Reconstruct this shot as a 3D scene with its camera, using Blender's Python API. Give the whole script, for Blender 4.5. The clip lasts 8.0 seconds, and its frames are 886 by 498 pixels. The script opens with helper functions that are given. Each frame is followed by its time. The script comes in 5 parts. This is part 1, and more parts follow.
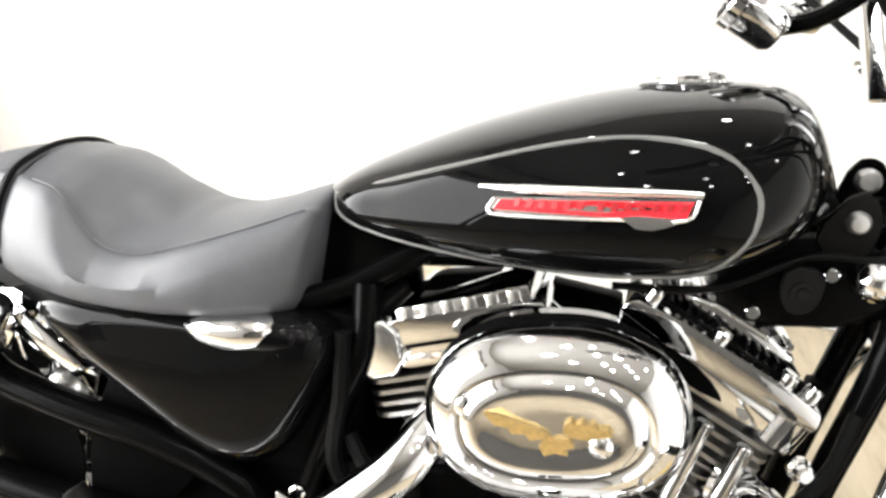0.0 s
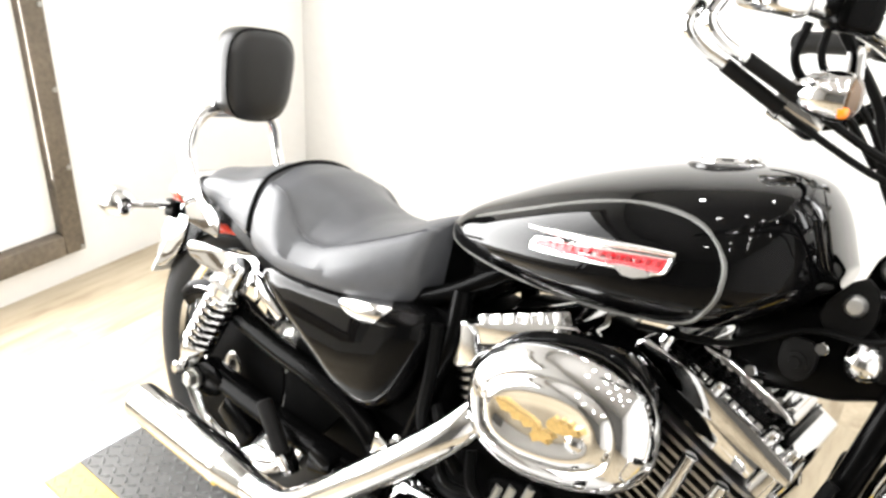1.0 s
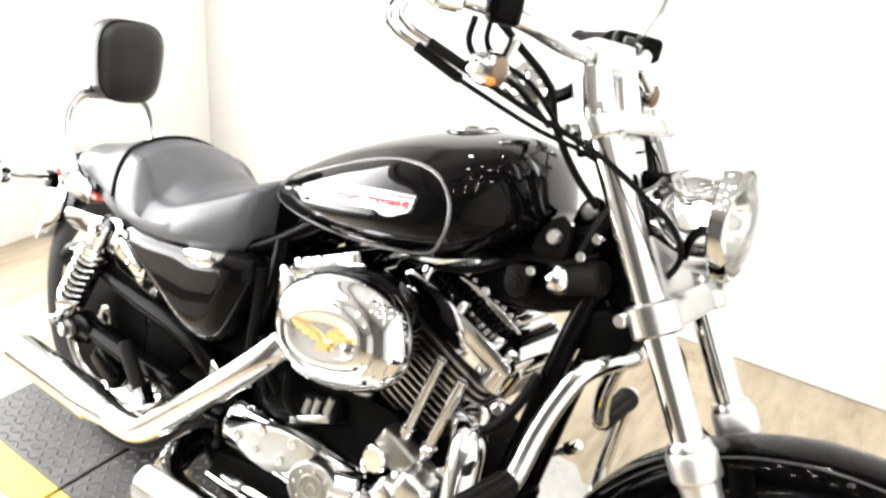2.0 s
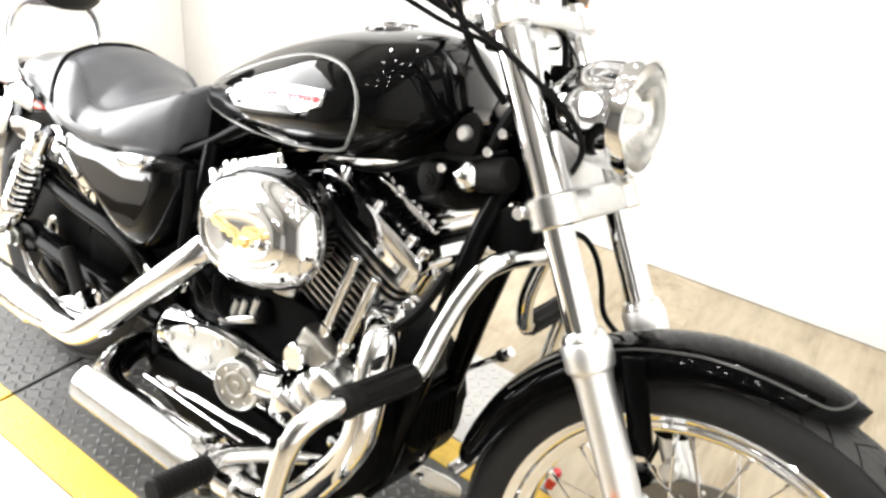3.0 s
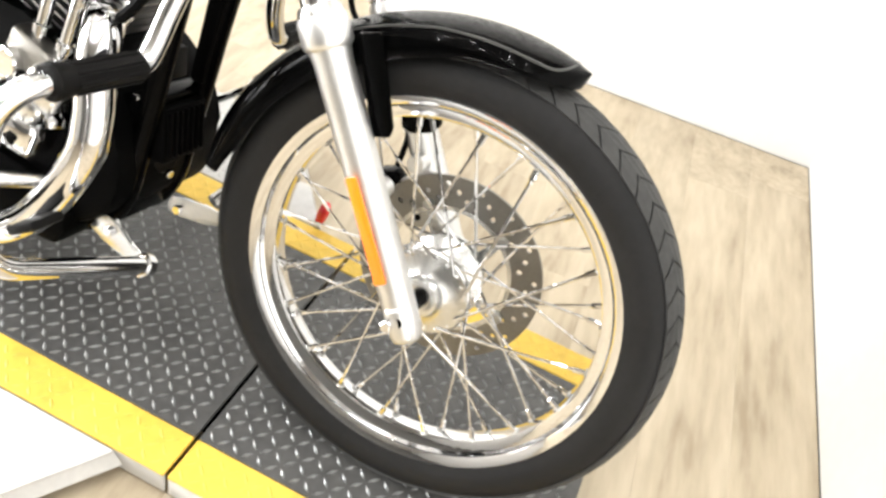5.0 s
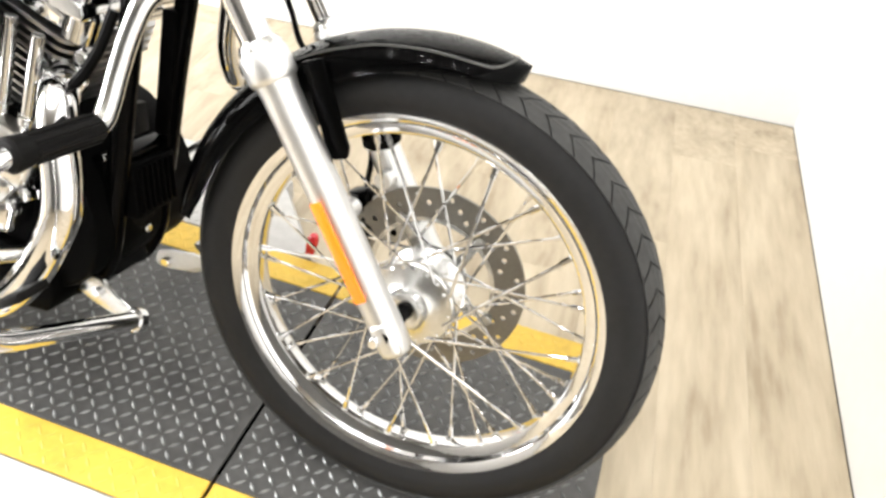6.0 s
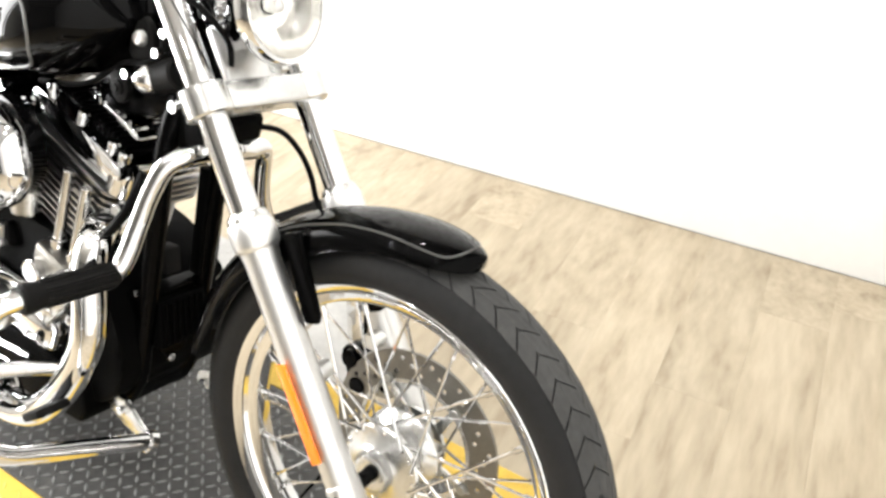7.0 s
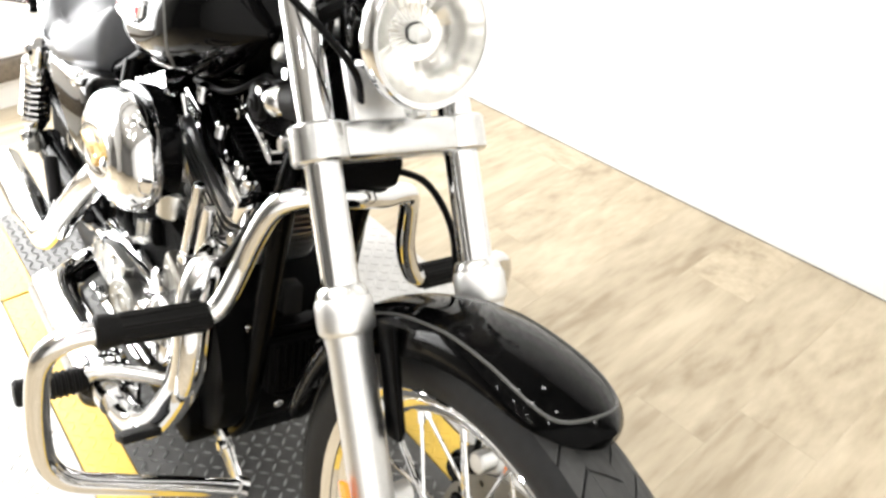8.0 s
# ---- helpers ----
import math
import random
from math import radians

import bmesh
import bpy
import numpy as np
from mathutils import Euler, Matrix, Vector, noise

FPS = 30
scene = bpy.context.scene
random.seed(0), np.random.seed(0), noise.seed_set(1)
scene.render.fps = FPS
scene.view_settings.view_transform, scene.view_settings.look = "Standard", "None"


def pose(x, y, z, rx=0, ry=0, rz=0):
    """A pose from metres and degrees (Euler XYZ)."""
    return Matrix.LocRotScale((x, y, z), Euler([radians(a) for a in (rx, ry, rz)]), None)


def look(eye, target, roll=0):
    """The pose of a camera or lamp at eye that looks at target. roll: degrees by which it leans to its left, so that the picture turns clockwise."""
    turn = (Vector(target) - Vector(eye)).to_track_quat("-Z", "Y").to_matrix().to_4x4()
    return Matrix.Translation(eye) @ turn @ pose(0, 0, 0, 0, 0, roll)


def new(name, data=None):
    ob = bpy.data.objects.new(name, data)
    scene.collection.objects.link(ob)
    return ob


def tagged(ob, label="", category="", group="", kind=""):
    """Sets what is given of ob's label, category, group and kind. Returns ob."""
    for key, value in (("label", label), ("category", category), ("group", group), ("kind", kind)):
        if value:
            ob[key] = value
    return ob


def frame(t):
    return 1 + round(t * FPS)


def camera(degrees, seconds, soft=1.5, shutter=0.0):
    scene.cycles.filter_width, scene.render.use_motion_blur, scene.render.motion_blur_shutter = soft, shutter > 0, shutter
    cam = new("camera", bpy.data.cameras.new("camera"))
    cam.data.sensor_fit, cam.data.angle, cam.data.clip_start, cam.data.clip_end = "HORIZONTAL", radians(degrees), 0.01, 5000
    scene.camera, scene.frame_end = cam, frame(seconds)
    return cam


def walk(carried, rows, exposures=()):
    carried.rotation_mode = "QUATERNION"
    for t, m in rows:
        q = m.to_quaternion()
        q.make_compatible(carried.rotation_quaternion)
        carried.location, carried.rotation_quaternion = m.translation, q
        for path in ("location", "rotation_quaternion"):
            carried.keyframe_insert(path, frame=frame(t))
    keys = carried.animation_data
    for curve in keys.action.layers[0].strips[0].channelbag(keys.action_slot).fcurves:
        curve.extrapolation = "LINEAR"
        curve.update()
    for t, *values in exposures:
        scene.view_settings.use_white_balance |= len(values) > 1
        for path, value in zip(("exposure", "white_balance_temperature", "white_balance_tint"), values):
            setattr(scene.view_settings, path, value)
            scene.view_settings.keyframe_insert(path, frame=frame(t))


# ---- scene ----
EXPOSURES = [(0.0, -0.14), (1.5, -0.10), (3.0, -0.05), (5.0, 0.10), (6.5, 0.0), (8.0, -0.12)]
cam = camera(59.3, 8.0, soft=2.9)
PATH = [
    (0.0, (-0.7685, -0.6646, 1.1206), (-0.9673, 0.6398, 0.4072), 7.92),
    (0.5, (-0.5995, -0.7073, 1.1805), (-1.2034, 0.4566, 0.4524), 5.2),
    (1.0, (-0.4075, -0.7402, 1.2441), (-1.2036, 0.3198, 0.5421), 3.66),
    (1.5, (-0.2390, -0.8045, 1.2723), (-0.9664, 0.3135, 0.5861), 4.10),
    (1.7, (-0.1720, -0.8128, 1.2927), (-0.8884, 0.3190, 0.6174), 5.68),
    (2.8, (0.022, -0.759, 1.272), (-0.917, 0.691, 0.264), 5.1),
    (3, (0.039, -0.752, 1.25), (-0.879, 0.686, 0.207), 6.3),
    (3.5, (0.073, -0.763, 1.219), (-0.725, 0.69, 0.1), 8.6),
    (4, (0.104, -0.761, 1.183), (-0.523, 0.713, -0.015), 11.7),
    (4.5, (0.131, -0.76, 1.149), (-0.354, 0.706, -0.122), 14.3),
    (5, (0.165, -0.764, 1.116), (-0.144, 0.689, -0.222), 17.0),
    (5.2, (0.178, -0.77, 1.108), (-0.077, 0.681, -0.245), 17.5),
    (6.3, (0.283, -0.743, 1.149), (-0.149, 0.748, -0.113), 4.0),
    (6.5, (0.343, -0.694, 1.184), (-0.214, 0.813, -0.007), 6.5),
    (7, (0.429, -0.614, 1.24), (-0.384, 0.806, 0.089), 2.7),
    (7.5, (0.366, -0.47, 1.238), (-0.722, 0.749, 0.084), 2.7),
    (8, (0.345, -0.304, 1.208), (-0.918, 0.679, 0.008), 0.5),
]
walk(cam, [(t, look(eye, target, roll)) for t, eye, target, roll in PATH], exposures=EXPOSURES)

# the leaning motorcycle's own axes: x ahead of the front axle, y to its left, z up
BIKE = Matrix(((0.99853, 0.05282, 0.01247, -0.00430), (-0.05427, 0.97180, 0.22949, -0.07917), (0.00000, -0.22983, 0.97323, -0.00025), (0, 0, 0, 1)))

# ---- light ----
world = bpy.data.worlds.new("world")
scene.world = world
world.use_nodes = True
world.node_tree.nodes["Background"].inputs[0].default_value = (0.9, 0.95, 1.0, 1)
world.node_tree.nodes["Background"].inputs[1].default_value = 0.05

ROOM = pose(0.693, 1.546, -0.061, 0, 0, 4.0)      # the corner of the back wall and the front wall; x runs forward, y away
LAMPS = pose(0.765, 1.790, -0.18, 0, 0, 4.5)      # the grid of the ceiling lamps


def lamp(name, m, size, watts, colour, size_y=None):
    data = bpy.data.lights.new(name, "AREA")
    data.shape = "RECTANGLE" if size_y else "DISK"
    data.size, data.energy, data.color = size, watts, colour
    if size_y:
        data.size_y = size_y
    ob = new(name, data)
    ob.matrix_world = m
    return ob


# ---- materials ----
def material(name, base, rough=0.5, metal=0.0, coat=0.0, grain=0.0, scale=40.0, bump=0.0, stain=0.0, spec=0.5, emit=0.0):
    """Principled surface with variation at two scales: fine grain and broad stains, both in object space."""
    m = bpy.data.materials.new(name)
    m.use_nodes = True
    nt = m.node_tree
    b = nt.nodes["Principled BSDF"]
    b.inputs["Base Color"].default_value = (*base, 1)
    b.inputs["Roughness"].default_value = rough
    b.inputs["Metallic"].default_value = metal
    b.inputs["Coat Weight"].default_value = coat
    b.inputs["Coat Roughness"].default_value = 0.03
    b.inputs["Specular IOR Level"].default_value = spec
    if emit:
        b.inputs["Emission Color"].default_value = (*base, 1)
        b.inputs["Emission Strength"].default_value = emit
    if grain or stain or bump:
        co = nt.nodes.new("ShaderNodeTexCoord")
        fine = nt.nodes.new("ShaderNodeTexNoise")
        fine.inputs["Scale"].default_value = scale
        fine.inputs["Detail"].default_value = 4
        broad = nt.nodes.new("ShaderNodeTexNoise")
        broad.inputs["Scale"].default_value = scale / 12
        broad.inputs["Detail"].default_value = 3
        nt.links.new(co.outputs["Object"], fine.inputs["Vector"])
        nt.links.new(co.outputs["Object"], broad.inputs["Vector"])
        if grain or stain:
            hsv = nt.nodes.new("ShaderNodeHueSaturation")
            hsv.inputs["Color"].default_value = (*base, 1)
            a = nt.nodes.new("ShaderNodeMath")
            a.operation = "MULTIPLY_ADD"
            a.inputs[1].default_value, a.inputs[2].default_value = 2 * grain, 1 - grain
            c = nt.nodes.new("ShaderNodeMath")
            c.operation = "MULTIPLY_ADD"
            c.inputs[1].default_value, c.inputs[2].default_value = 2 * stain, -stain
            d = nt.nodes.new("ShaderNodeMath")
            nt.links.new(fine.outputs["Fac"], a.inputs[0])
            nt.links.new(broad.outputs["Fac"], c.inputs[0])
            nt.links.new(a.outputs[0], d.inputs[0])
            nt.links.new(c.outputs[0], d.inputs[1])
            nt.links.new(d.outputs[0], hsv.inputs["Value"])
            nt.links.new(hsv.outputs[0], b.inputs["Base Color"])
            r = nt.nodes.new("ShaderNodeMath")
            r.operation = "MULTIPLY_ADD"
            r.inputs[1].default_value, r.inputs[2].default_value = 0.25 * rough, 0.87 * rough
            nt.links.new(broad.outputs["Fac"], r.inputs[0])
            nt.links.new(r.outputs[0], b.inputs["Roughness"])
        if bump:
            n = nt.nodes.new("ShaderNodeBump")
            n.inputs["Strength"].default_value = bump
            n.inputs["Distance"].default_value = 0.002
            nt.links.new(fine.outputs["Fac"], n.inputs["Height"])
            nt.links.new(n.outputs[0], b.inputs["Normal"])
    return m


PAINT = material("black_gloss_paint", (0.002, 0.002, 0.0021), 0.022, grain=0.05, scale=300, spec=0.17)
FRAME = material("black_frame_enamel", (0.0015, 0.0015, 0.0015), 0.20, grain=0.1, scale=80, spec=0.045)
CASE = material("black_wrinkle_paint", (0.002, 0.002, 0.002), 0.5, grain=0.2, scale=400, bump=0.3, spec=0.02)
CHROME = material("chrome", (0.70, 0.70, 0.705), 0.045, 1.0, grain=0.03, scale=34, stain=0.10, bump=0.16)
ALU = material("polished_aluminium", (0.60, 0.60, 0.59), 0.24, 1.0, grain=0.14, scale=120, stain=0.25, bump=0.05)
# chrome darkened for the muffler, in place of dark surroundings it would mirror
DIMCHROME = material("dimmed_chrome", (0.46, 0.455, 0.44), 0.13, 1.0, grain=0.12, scale=60, stain=0.35, bump=0.10)
BRIGHT = material("bright_chrome_trim", (0.82, 0.82, 0.82), 0.20, 1.0, grain=0.05, scale=200)
SATIN = material("satin_fork_aluminium", (0.70, 0.70, 0.695), 0.40, 1.0, grain=0.07, scale=160, stain=0.10)
STEEL = material("brushed_disc_steel", (0.42, 0.42, 0.40), 0.35, 1.0, grain=0.1, scale=200)
SHIELD = material("brushed_shield_steel", (0.36, 0.355, 0.34), 0.24, 1.0, grain=0.2, scale=140, stain=0.3, bump=0.08)
DISC = material("used_brake_disc_steel", (0.22, 0.21, 0.19), 0.4, 1.0, grain=0.15, scale=200, stain=0.2)
RUBBER = material("tyre_rubber", (0.014, 0.014, 0.0142), 0.58, grain=0.25, scale=90, stain=0.35, bump=0.2, spec=0.15)
GRIP = material("black_grip_rubber", (0.006, 0.0058, 0.0056), 0.55, grain=0.15, scale=150, bump=0.2, spec=0.08)
# tread grey raised above the sidewall's for the bright light on it
TREADRUB = material("lit_tread_rubber", (0.046, 0.046, 0.045), 0.6, grain=0.25, scale=120, stain=0.4, bump=0.2, spec=0.15)
PADV = material("black_pad_vinyl", (0.007, 0.0068, 0.0066), 0.38, grain=0.12, scale=350, bump=0.25, stain=0.1, spec=0.4)
LEATHER = material("black_seat_vinyl", (0.063, 0.065, 0.071), 0.42, grain=0.10, scale=350, bump=0.12, stain=0.22, spec=0.42)
HOSE = material("black_hose", (0.003, 0.003, 0.003), 0.45, spec=0.06, grain=0.1, scale=200)
RED = material("red_enamel", (0.62, 0.02, 0.03), 0.25, coat=0.5)
REDLENS = material("red_reflector", (0.75, 0.05, 0.02), 0.2, coat=0.6, grain=0.2, scale=300)
AMBER = material("amber_reflector", (1.0, 0.24, 0.01), 0.25, coat=0.5, grain=0.1, scale=400)
AMBERLENS = material("smoked_amber_lens", (0.12, 0.07, 0.035), 0.06, coat=0.6)
GOLD = material("gold_emblem", (0.80, 0.58, 0.25), 0.3, 0.9, grain=0.3, scale=200)
PINLINE = material("grey_pinstripe", (0.06, 0.06, 0.058), 0.2, spec=0.3)
STRIPE = material("silver_pinstripe", (0.12, 0.12, 0.116), 0.2, spec=0.3)
DARKGLASS = material("black_glossy_plastic", (0.01, 0.01, 0.01), 0.15)
PLATE = material("worn_black_tread_plate", (0.082, 0.081, 0.079), 0.45, 0.2, grain=0.35, scale=60, stain=0.35, bump=0.2, spec=0.3)
PLATEGREY = material("grey_tread_plate", (0.36, 0.38, 0.39), 0.42, 0.5, grain=0.2, scale=60, stain=0.2)
TREADTOP = material("tread_tops_worn_to_bare_steel", (0.21, 0.215, 0.215), 0.38, 0.4, grain=0.4, scale=90, stain=0.6)
YELLOW = material("yellow_safety_paint", (0.68, 0.45, 0.06), 0.5, grain=0.2, scale=60, stain=0.5, bump=0.1)
WHITEPLATE = material("white_painted_tread_plate", (0.52, 0.515, 0.50), 0.5, grain=0.2, scale=45, stain=0.45, bump=0.1)
WALL = material("white_wall_paint", (0.86, 0.86, 0.85), 0.7, grain=0.03, scale=30, stain=0.05, bump=0.05)
# dark grey of unseen surfaces; on the far wall it keeps reflections dark
DARKWALL = material("dark_unseen_grey", (0.15, 0.147, 0.14), 0.8, grain=0.06, scale=10, stain=0.1)
# ceiling out of view, greyed so that paint and chrome mirror less white
CEIL = material("grey_ceiling_paint", (0.36, 0.35, 0.335), 0.8, grain=0.03, scale=20)
FRAMEWOOD = material("dark_weathered_wood", (0.135, 0.112, 0.085), 0.6, grain=0.55, scale=70, stain=0.7, bump=0.4)
PANE = material("milky_backlit_panel", (1.0, 0.99, 0.97), 0.7, spec=0.1)


def glass_material():
    m = bpy.data.materials.new("clear_glass")
    m.use_nodes = True
    b = m.node_tree.nodes["Principled BSDF"]
    b.inputs["Base Color"].default_value = (1, 1, 1, 1)
    b.inputs["Roughness"].default_value = 0.02
    b.inputs["Transmission Weight"].default_value = 1.0
    b.inputs["IOR"].default_value = 1.3
    return m


GLASS = glass_material()
BOWL = material("bright_lamp_reflector", (0.90, 0.89, 0.86), 0.20, 1.0, grain=0.04, scale=60)


def grazing_gloss(m, low, high):
    """Lacquer whose gloss rises towards grazing view."""
    nt = m.node_tree
    lw, mr = nt.nodes.new("ShaderNodeLayerWeight"), nt.nodes.new("ShaderNodeMapRange")
    lw.inputs["Blend"].default_value = 0.5
    mr.inputs["From Min"].default_value, mr.inputs["From Max"].default_value = 0.25, 0.72
    mr.inputs["To Min"].default_value, mr.inputs["To Max"].default_value = low, high
    nt.links.new(lw.outputs["Facing"], mr.inputs["Value"])
    nt.links.new(mr.outputs[0], nt.nodes["Principled BSDF"].inputs["Specular IOR Level"])


grazing_gloss(PAINT, 0.085, 0.65)


def wood_material():
    """Pale vinyl planks: each plank its own tone, grain drawn out along its length, knots and scuffs."""
    m = bpy.data.materials.new("pale_oak_vinyl_plank")
    m.use_nodes = True
    nt = m.node_tree
    b = nt.nodes["Principled BSDF"]
    co, info = nt.nodes.new("ShaderNodeTexCoord"), nt.nodes.new("ShaderNodeObjectInfo")
    shift = nt.nodes.new("ShaderNodeVectorMath")
    shift.operation = "MULTIPLY_ADD"
    shift.inputs[1].default_value = (1, 0.17, 1)
    off = nt.nodes.new("ShaderNodeVectorMath")
    off.operation = "SCALE"
    off.inputs[0].default_value = (37.0, 53.0, 11.0)
    nt.links.new(info.outputs["Random"], off.inputs["Scale"])
    nt.links.new(co.outputs["Object"], shift.inputs[0])
    nt.links.new(off.outputs[0], shift.inputs[2])
    fine, broad = nt.nodes.new("ShaderNodeTexNoise"), nt.nodes.new("ShaderNodeTexNoise")
    fine.inputs["Scale"].default_value, fine.inputs["Detail"].default_value = 46, 5
    broad.inputs["Scale"].default_value, broad.inputs["Detail"].default_value = 13, 7
    for n in (fine, broad):
        nt.links.new(shift.outputs[0], n.inputs["Vector"])
    mix = nt.nodes.new("ShaderNodeMath")
    mix.operation = "MULTIPLY_ADD"
    mix.inputs[1].default_value = 0.60
    nt.links.new(broad.outputs["Fac"], mix.inputs[0])
    half = nt.nodes.new("ShaderNodeMath")
    half.operation = "MULTIPLY"
    half.inputs[1].default_value = 0.40
    nt.links.new(fine.outputs["Fac"], half.inputs[0])
    nt.links.new(half.outputs[0], mix.inputs[2])
    ramp = nt.nodes.new("ShaderNodeValToRGB")
    e = ramp.color_ramp.elements
    e[0].position, e[0].color = 0.34, (0.315, 0.252, 0.172, 1)
    e[1].position, e[1].color = 0.64, (0.53, 0.455, 0.335, 1)
    k = ramp.color_ramp.elements.new(0.45)
    k.color = (0.415, 0.347, 0.247, 1)
    nt.links.new(mix.outputs[0], ramp.inputs[0])
    hsv = nt.nodes.new("ShaderNodeHueSaturation")
    tone = nt.nodes.new("ShaderNodeMath")
    tone.operation = "MULTIPLY_ADD"
    tone.inputs[1].default_value, tone.inputs[2].default_value = 0.14, 0.93
    nt.links.new(info.outputs["Random"], tone.inputs[0])
    nt.links.new(tone.outputs[0], hsv.inputs["Value"])
    nt.links.new(ramp.outputs[0], hsv.inputs["Color"])
    nt.links.new(hsv.outputs[0], b.inputs["Base Color"])
    b.inputs["Roughness"].default_value = 0.42
    bump = nt.nodes.new("ShaderNodeBump")
    bump.inputs["Strength"].default_value, bump.inputs["Distance"].default_value = 0.25, 0.001
    nt.links.new(fine.outputs["Fac"], bump.inputs["Height"])
    nt.links.new(bump.outputs[0], b.inputs["Normal"])
    return m


WOOD = wood_material()


# ---- mesh helpers ----
V = Vector


def part(name, bm, mat, parent=None, label="", smooth=35):
    """Links a bmesh as one mesh object, under a thing or a part if one is given."""
    bmesh.ops.recalc_face_normals(bm, faces=bm.faces)
    for e in bm.edges:
        if len(e.link_faces) == 2 and e.calc_face_angle(0) > radians(smooth):
            e.smooth = False
    for f in bm.faces:
        f.smooth = smooth > 0
    me = bpy.data.meshes.new(name)
    bm.to_mesh(me)
    bm.free()
    me.materials.append(mat)
    ob = new(name, me)
    if parent:
        ob.parent = parent
    return tagged(ob, label)


def place(name, me, parent, m):
    """Another object on the same mesh, as a part of parent."""
    ob = new(name, me)
    ob.parent = parent
    ob.matrix_local = m
    return ob


def joined(*bms):
    out = bms[0]
    for b in bms[1:]:
        me = bpy.data.meshes.new("join")
        b.to_mesh(me)
        b.free()
        out.from_mesh(me)
        bpy.data.meshes.remove(me)
    return out


def frame_of(d):
    d = V(d).normalized()
    s = d.orthogonal().normalized() if abs(d.y) > 0.99 else d.cross(V((0, 1, 0))).normalized()
    return d, s, d.cross(s).normalized()


def lathe(at, axis, profile, n=32, closed=False):
    """Turns (along, radius) pairs about an axis through at."""
    bm = bmesh.new()
    d, s, u = frame_of(axis)
    at = V(at)
    rings = []
    for h, r in profile:
        if r < 1e-5:
            rings.append([bm.verts.new(at + d * h)])
        else:
            rings.append([bm.verts.new(at + d * h + (s * math.cos(k * math.tau / n) + u * math.sin(k * math.tau / n)) * r) for k in range(n)])
    pairs = list(zip(rings, rings[1:]))
    if closed:
        pairs.append((rings[-1], rings[0]))
    for p, q in pairs:
        for k in range(n):
            j = (k + 1) % n
            if len(p) == 1 and len(q) == 1:
                break
            if len(p) == 1:
                bm.faces.new((p[0], q[k], q[j]))
            elif len(q) == 1:
                bm.faces.new((p[k], p[j], q[0]))
            else:
                bm.faces.new((p[k], p[j], q[j], q[k]))
    return bm


def rod(p, q, r, r2=None, n=20, edge=0.15):
    """A round bar with softened ends."""
    p, q = V(p), V(q)
    r2 = r if r2 is None else r2
    L = (q - p).length
    e, f = min(r * edge, L / 4), min(r2 * edge, L / 4)
    return lathe(p, q - p, [(0, 0), (0, r - e), (e, r), (L - f, r2), (L, r2 - f), (L, 0)], n)


def smooth_path(points, steps=8):
    """Catmull-Rom curve through the points."""
    P = [V(p) for p in points]
    if len(P) == 2:
        return P
    P = [P[0] * 2 - P[1]] + P + [P[-1] * 2 - P[-2]]
    out = []
    for i in range(1, len(P) - 2):
        a, b, c, d = P[i - 1:i + 3]
        for k in range(steps):
            t = k / steps
            out.append(0.5 * ((2 * b) + (c - a) * t + (2 * a - 5 * b + 4 * c - d) * t * t + (3 * b - a - 3 * c + d) * t ** 3))
    out.append(P[-2])
    return out


def tube(points, r, n=14, steps=8, closed=False, radii=None, hollow=0.0, squash=1.0):
    """A bent pipe along a smooth line; hollow: how deep its open ends go."""
    path = smooth_path(points, steps)
    bm = bmesh.new()
    rings, s = [], None
    for i, p in enumerate(path):
        t = (path[min(i + 1, len(path) - 1)] - path[max(i - 1, 0)]).normalized()
        if s is None:
            s = frame_of(t)[1]
        s = (s - t * s.dot(t)).normalized()
        u = t.cross(s)
        f = i / (len(path) - 1)
        rr = r if radii is None else float(np.interp(f, [k / (len(radii) - 1) for k in range(len(radii))], radii))
        rings.append([bm.verts.new(p + (s * math.cos(k * math.tau / n) + u * math.sin(k * math.tau / n) * squash) * rr) for k in range(n)])
    for p, q in zip(rings, rings[1:]):
        for k in range(n):
            bm.faces.new((p[k], p[(k + 1) % n], q[(k + 1) % n], q[k]))
    for ring, inner in ((rings[0], path[1] - path[0]), (rings[-1], path[-2] - path[-1])):
        if hollow:
            c = sum((v.co for v in ring), V()) / n
            w = inner.normalized() * hollow
            lip = [bm.verts.new(c + (v.co - c) * 0.86) for v in ring]
            deep = [bm.verts.new(c + (v.co - c) * 0.84 + w) for v in ring]
            for k in range(n):
                j = (k + 1) % n
                bm.faces.new((ring[k], ring[j], lip[j], lip[k]))
                bm.faces.new((lip[k], lip[j], deep[j], deep[k]))
            bm.faces.new(deep)
        else:
            bm.faces.new(ring)
    return bm


def slab(outline, y0, y1, bevel=0.004, segs=2, m=None):
    """A flat outline in x and z, thick from y0 to y1, with rounded edges."""
    bm = bmesh.new()
    a = [bm.verts.new((x, y0, z)) for x, z in outline]
    b = [bm.verts.new((x, y1, z)) for x, z in outline]
    n = len(a)
    bm.faces.new(a)
    bm.faces.new(b[::-1])
    for k in range(n):
        bm.faces.new((a[k], b[k], b[(k + 1) % n], a[(k + 1) % n]))
    if bevel:
        bmesh.ops.bevel(bm, geom=list(bm.edges), offset=bevel, segments=segs, profile=0.5, affect="EDGES", clamp_overlap=True)
    if m:
        bmesh.ops.transform(bm, matrix=m, verts=bm.verts)
    return bm


